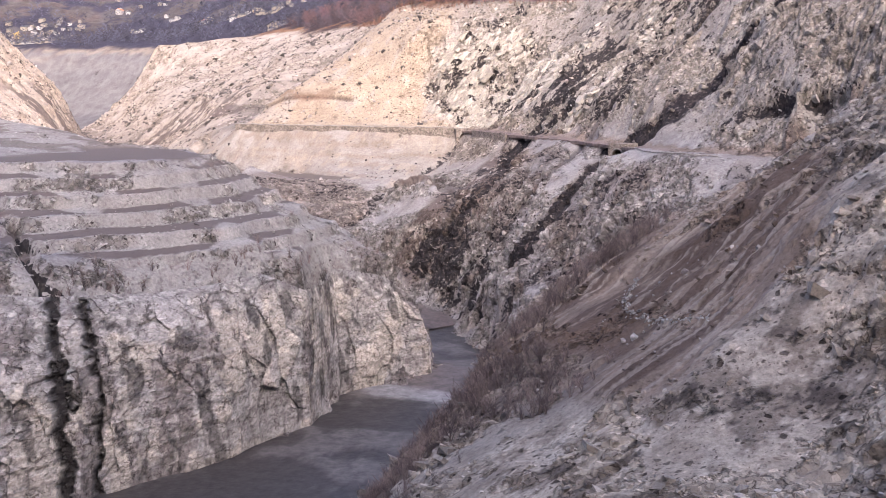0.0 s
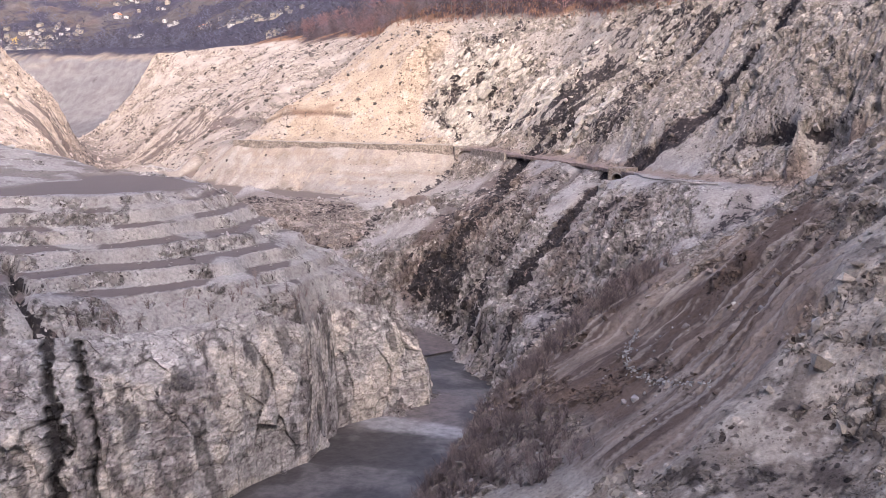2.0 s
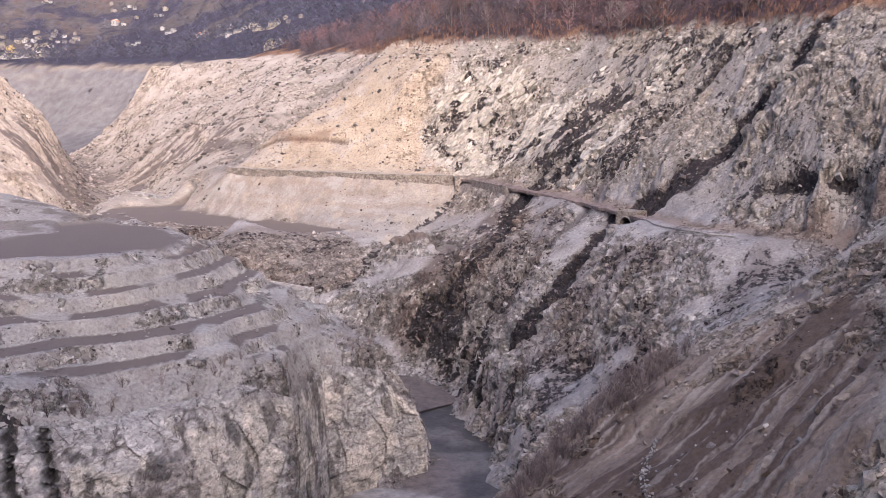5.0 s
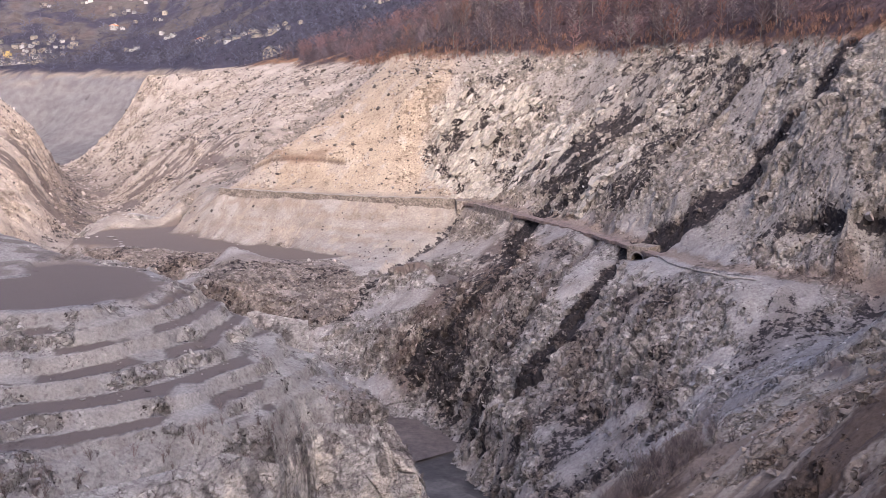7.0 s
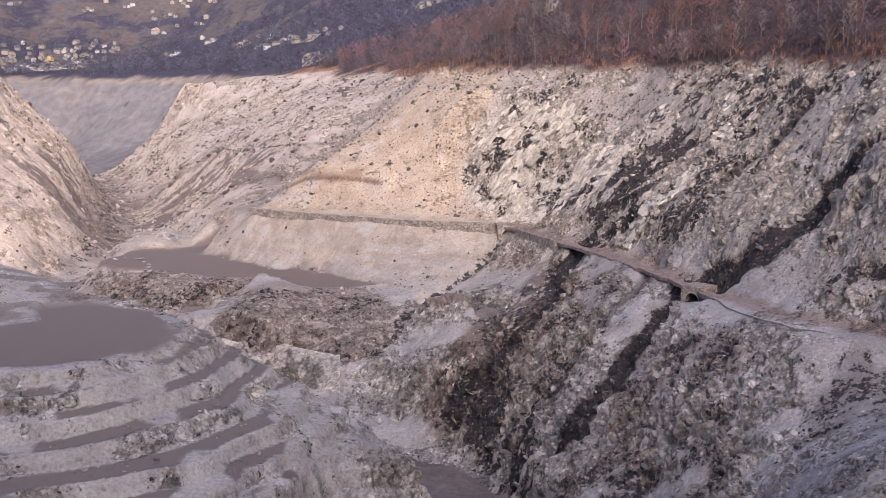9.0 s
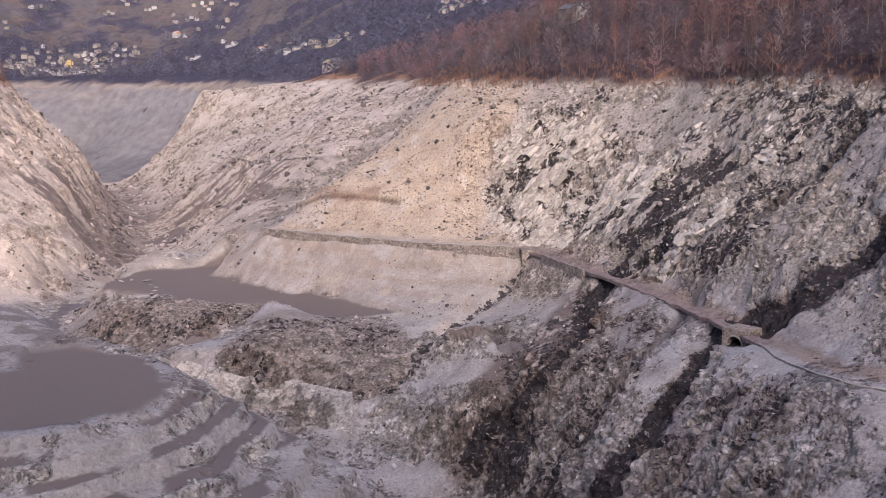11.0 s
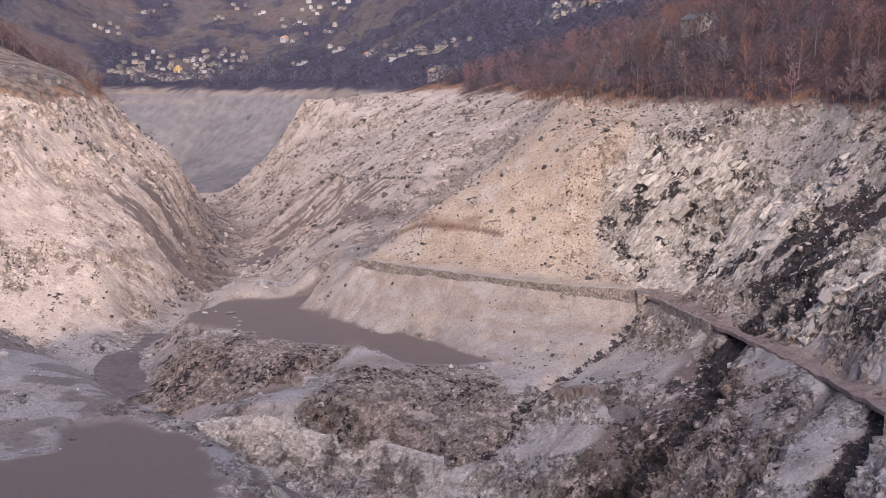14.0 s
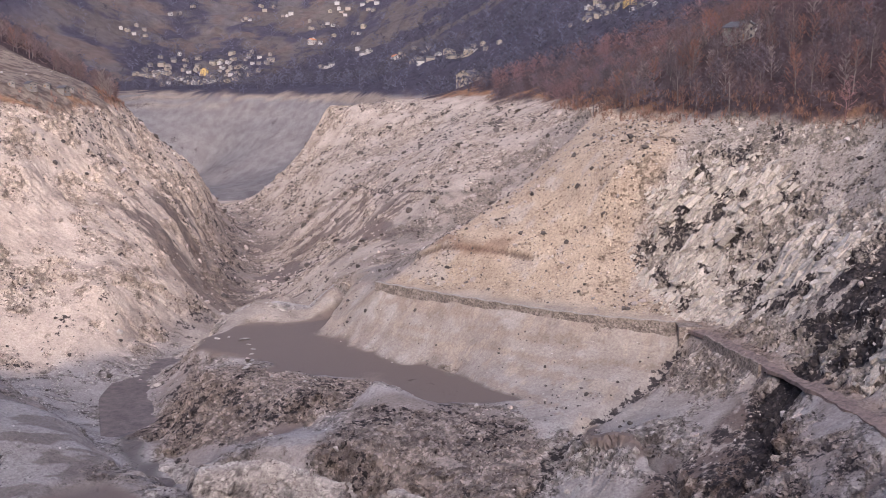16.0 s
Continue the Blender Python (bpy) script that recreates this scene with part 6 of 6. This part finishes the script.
for town in (VILLAGE_A, VILLAGE_B, VILLAGE_C, VILLAGE_D):
    for x, y in town:
        for dx, dy in ((0, 0), (r_.choice((-9, 9)), r_.uniform(-16, 16)), (r_.uniform(-14, 14), r_.uniform(10, 30)), (r_.uniform(-12, 12), r_.uniform(-30, -8)))[:4 if town is VILLAGE_A else 3]:
            place(r_.choice((0, 0, 1, 1, 2, 2)), x + dx + r_.uniform(-3, 3), y + dy + r_.uniform(-3, 3), r_.choice((0, 90)) + r_.uniform(-30, 30), r_.uniform(0.45, 0.7))
place(4, -526, 1358, 15, 0.9)
place(3, -448, 1529, -20, 0.9)
place(3, -286, 1323, 30, 1.0)
place(4, -26, 1056, 10, 1.0)
place(2, -152, 1023, -25, 1.6)
place(1, 28, 586, 40, 1.1)
place(0, 31, 590, -20, 0.8)


# ---- boulders ----
def boulder_mesh(seed, dents):
    """A weathered angular boulder about a metre in radius."""
    r = random.Random(seed)
    bm = bmesh.new()
    bmesh.ops.create_icosphere(bm, subdivisions=2, radius=1)
    cuts = [(Vector((r.uniform(-1, 1), r.uniform(-1, 1), r.uniform(-1, 1))).normalized(), r.uniform(0.32, 0.7)) for _ in range(dents)]
    for v in bm.verts:
        for n, d in cuts:
            s = v.co.dot(n)
            if s > d:
                v.co -= n * (s - d)
        v.co *= r.uniform(0.95, 1.05)
    me = bpy.data.meshes.new("boulder")
    bm.to_mesh(me)
    bm.free()
    me.polygons.foreach_set("use_smooth", np.zeros(len(me.polygons), bool))
    return me


def boulder_material(name, rgb):
    mat, nt, bsdf = material(name, 0.92)
    info = nt.nodes.new("ShaderNodeObjectInfo")
    base = ramp(nt, info.outputs["Random"], (0, tuple(c * 0.6 for c in rgb)), (1, tuple(c * 1.25 for c in rgb)))
    nt.links.new(times(nt, base, ramp(nt, grain(nt, 0.7, 8, 0.7), (0.32, (0.5, 0.49, 0.48)), (0.5, (1, 1, 1)), (0.68, (1.35, 1.34, 1.32)))), bsdf.inputs["Base Color"])
    relief(nt, bsdf, (grain(nt, 0.8, 8, 0.7), 0.35))
    return mat


GREY_STONE = boulder_material("boulder_grey", (0.3, 0.28, 0.262))
PALE_STONE = boulder_material("boulder_pale", (0.36, 0.335, 0.305))
BOULDERS = [boulder_mesh(900 + k, 16) for k in range(8)]
PALE_BOULDERS = [m_.copy() for m_ in BOULDERS]
for m_ in BOULDERS:
    m_.materials.append(GREY_STONE)
for m_ in PALE_BOULDERS:
    m_.materials.append(PALE_STONE)


def boulders(where, sizes, shapes, label, group, seed, flat=0.7, tilt=25):
    r = random.Random(seed)
    for p, s in zip(where, sizes):
        ob = new("boulder", r.choice(shapes))
        s = float(s)
        ob.matrix_world = pose(float(p[0]), float(p[1]), float(p[2]) + 0.2 * s, r.uniform(-tilt, tilt), r.uniform(-tilt, tilt), r.uniform(0, 360)) @ Matrix.Diagonal((s * r.uniform(0.8, 1.4), s * r.uniform(0.7, 1.0), s * flat * r.uniform(0.7, 1.1), 1))
        tagged(ob, label, "boulder", group=group)


pts, at = scatter(70, pale_rock * near * (PZ < 110) * (0.1 + clump2), 71)
boulders(pts, np.clip(0.9 + 0.3 * rng.pareto(3, len(pts)), 0.9, 1.8), PALE_BOULDERS, "pale angular boulder of the rock outcrop", "boulders of the outcrop", 72, 0.8, 45)
pts, at = scatter(60, in_steps * (0.2 + clump), 73)
boulders(pts, np.clip(0.35 + 0.2 * rng.pareto(3, len(pts)), 0.35, 1.1), BOULDERS, "grey boulder lying on the silted terrace", "boulders of the terrace", 74)
pts, at = scatter(60, dry_land * (X > 0) * (Y < 300) * (slope < 1.1) * (0.1 + clump), 75)
boulders(pts, np.clip(0.4 + 0.25 * rng.pareto(3, len(pts)), 0.4, 1.5), BOULDERS, "grey boulder lying on the muddy slope", "boulders of the slope", 76)
pts, at = scatter(100, knoll + 0.6 * fan, 77)
boulders(pts, np.clip(0.35 + 0.2 * rng.pareto(3, len(pts)), 0.35, 1.3), BOULDERS, "grey stone half sunk in the bare slope", "stones of the bare slope", 78)
pts, at = scatter(40, (open_land * (X > -310) * (X < -255) * (Y < 660)), 79)
boulders(pts, np.clip(0.5 + 0.25 * rng.pareto(3, len(pts)), 0.5, 1.4), BOULDERS, "grey boulder on the rough pasture by the hamlet", "boulders by the hamlet", 80)
# slabs on the mud bench
for x, y, s in ((-148, 486, 1.5), (-139, 487, 2.1), (-131, 475, 1.6), (-127, 463, 1.7), (-123, 451, 2.0), (-120, 441, 1.6), (-145, 489, 1.1), (-135, 481, 1.0), (-129, 469, 1.2)):
    boulders([(x, y, ground_z(x, y))], [s], PALE_BOULDERS, "pale flat slab lying on the brown mud bench", "slabs on the mud bench", int(-x), 0.35, 8)


# ---- old dry stone wall on the near slope ----
old_wall = tagged(new("dry_stone_wall"), "tumbled remnant of a pale dry stone wall on the brown slope", "wall")
r_ = random.Random(12)
track = np.array([(30.8, 167), (28.4, 162), (26.8, 156), (26.4, 149), (27.6, 143), (29.4, 138), (32.4, 130)], float)
for i in range(150):
    f = i / 149 * 5.99
    k = int(f)
    p = track[k] + (track[k + 1] - track[k]) * (f - k) + np.array((r_.gauss(0, 0.35), r_.gauss(0, 0.35)))
    ob = new("stone", r_.choice(PALE_BOULDERS))
    s = r_.uniform(0.14, 0.36)
    ob.matrix_world = pose(p[0], p[1], ground_z(p[0], p[1]) + r_.choice((0.1, 0.1, 0.4)), r_.uniform(0, 60), r_.uniform(0, 60), r_.uniform(0, 360)) @ Matrix.Diagonal((s * 1.3, s, s * 0.8, 1))
    ob.parent = old_wall
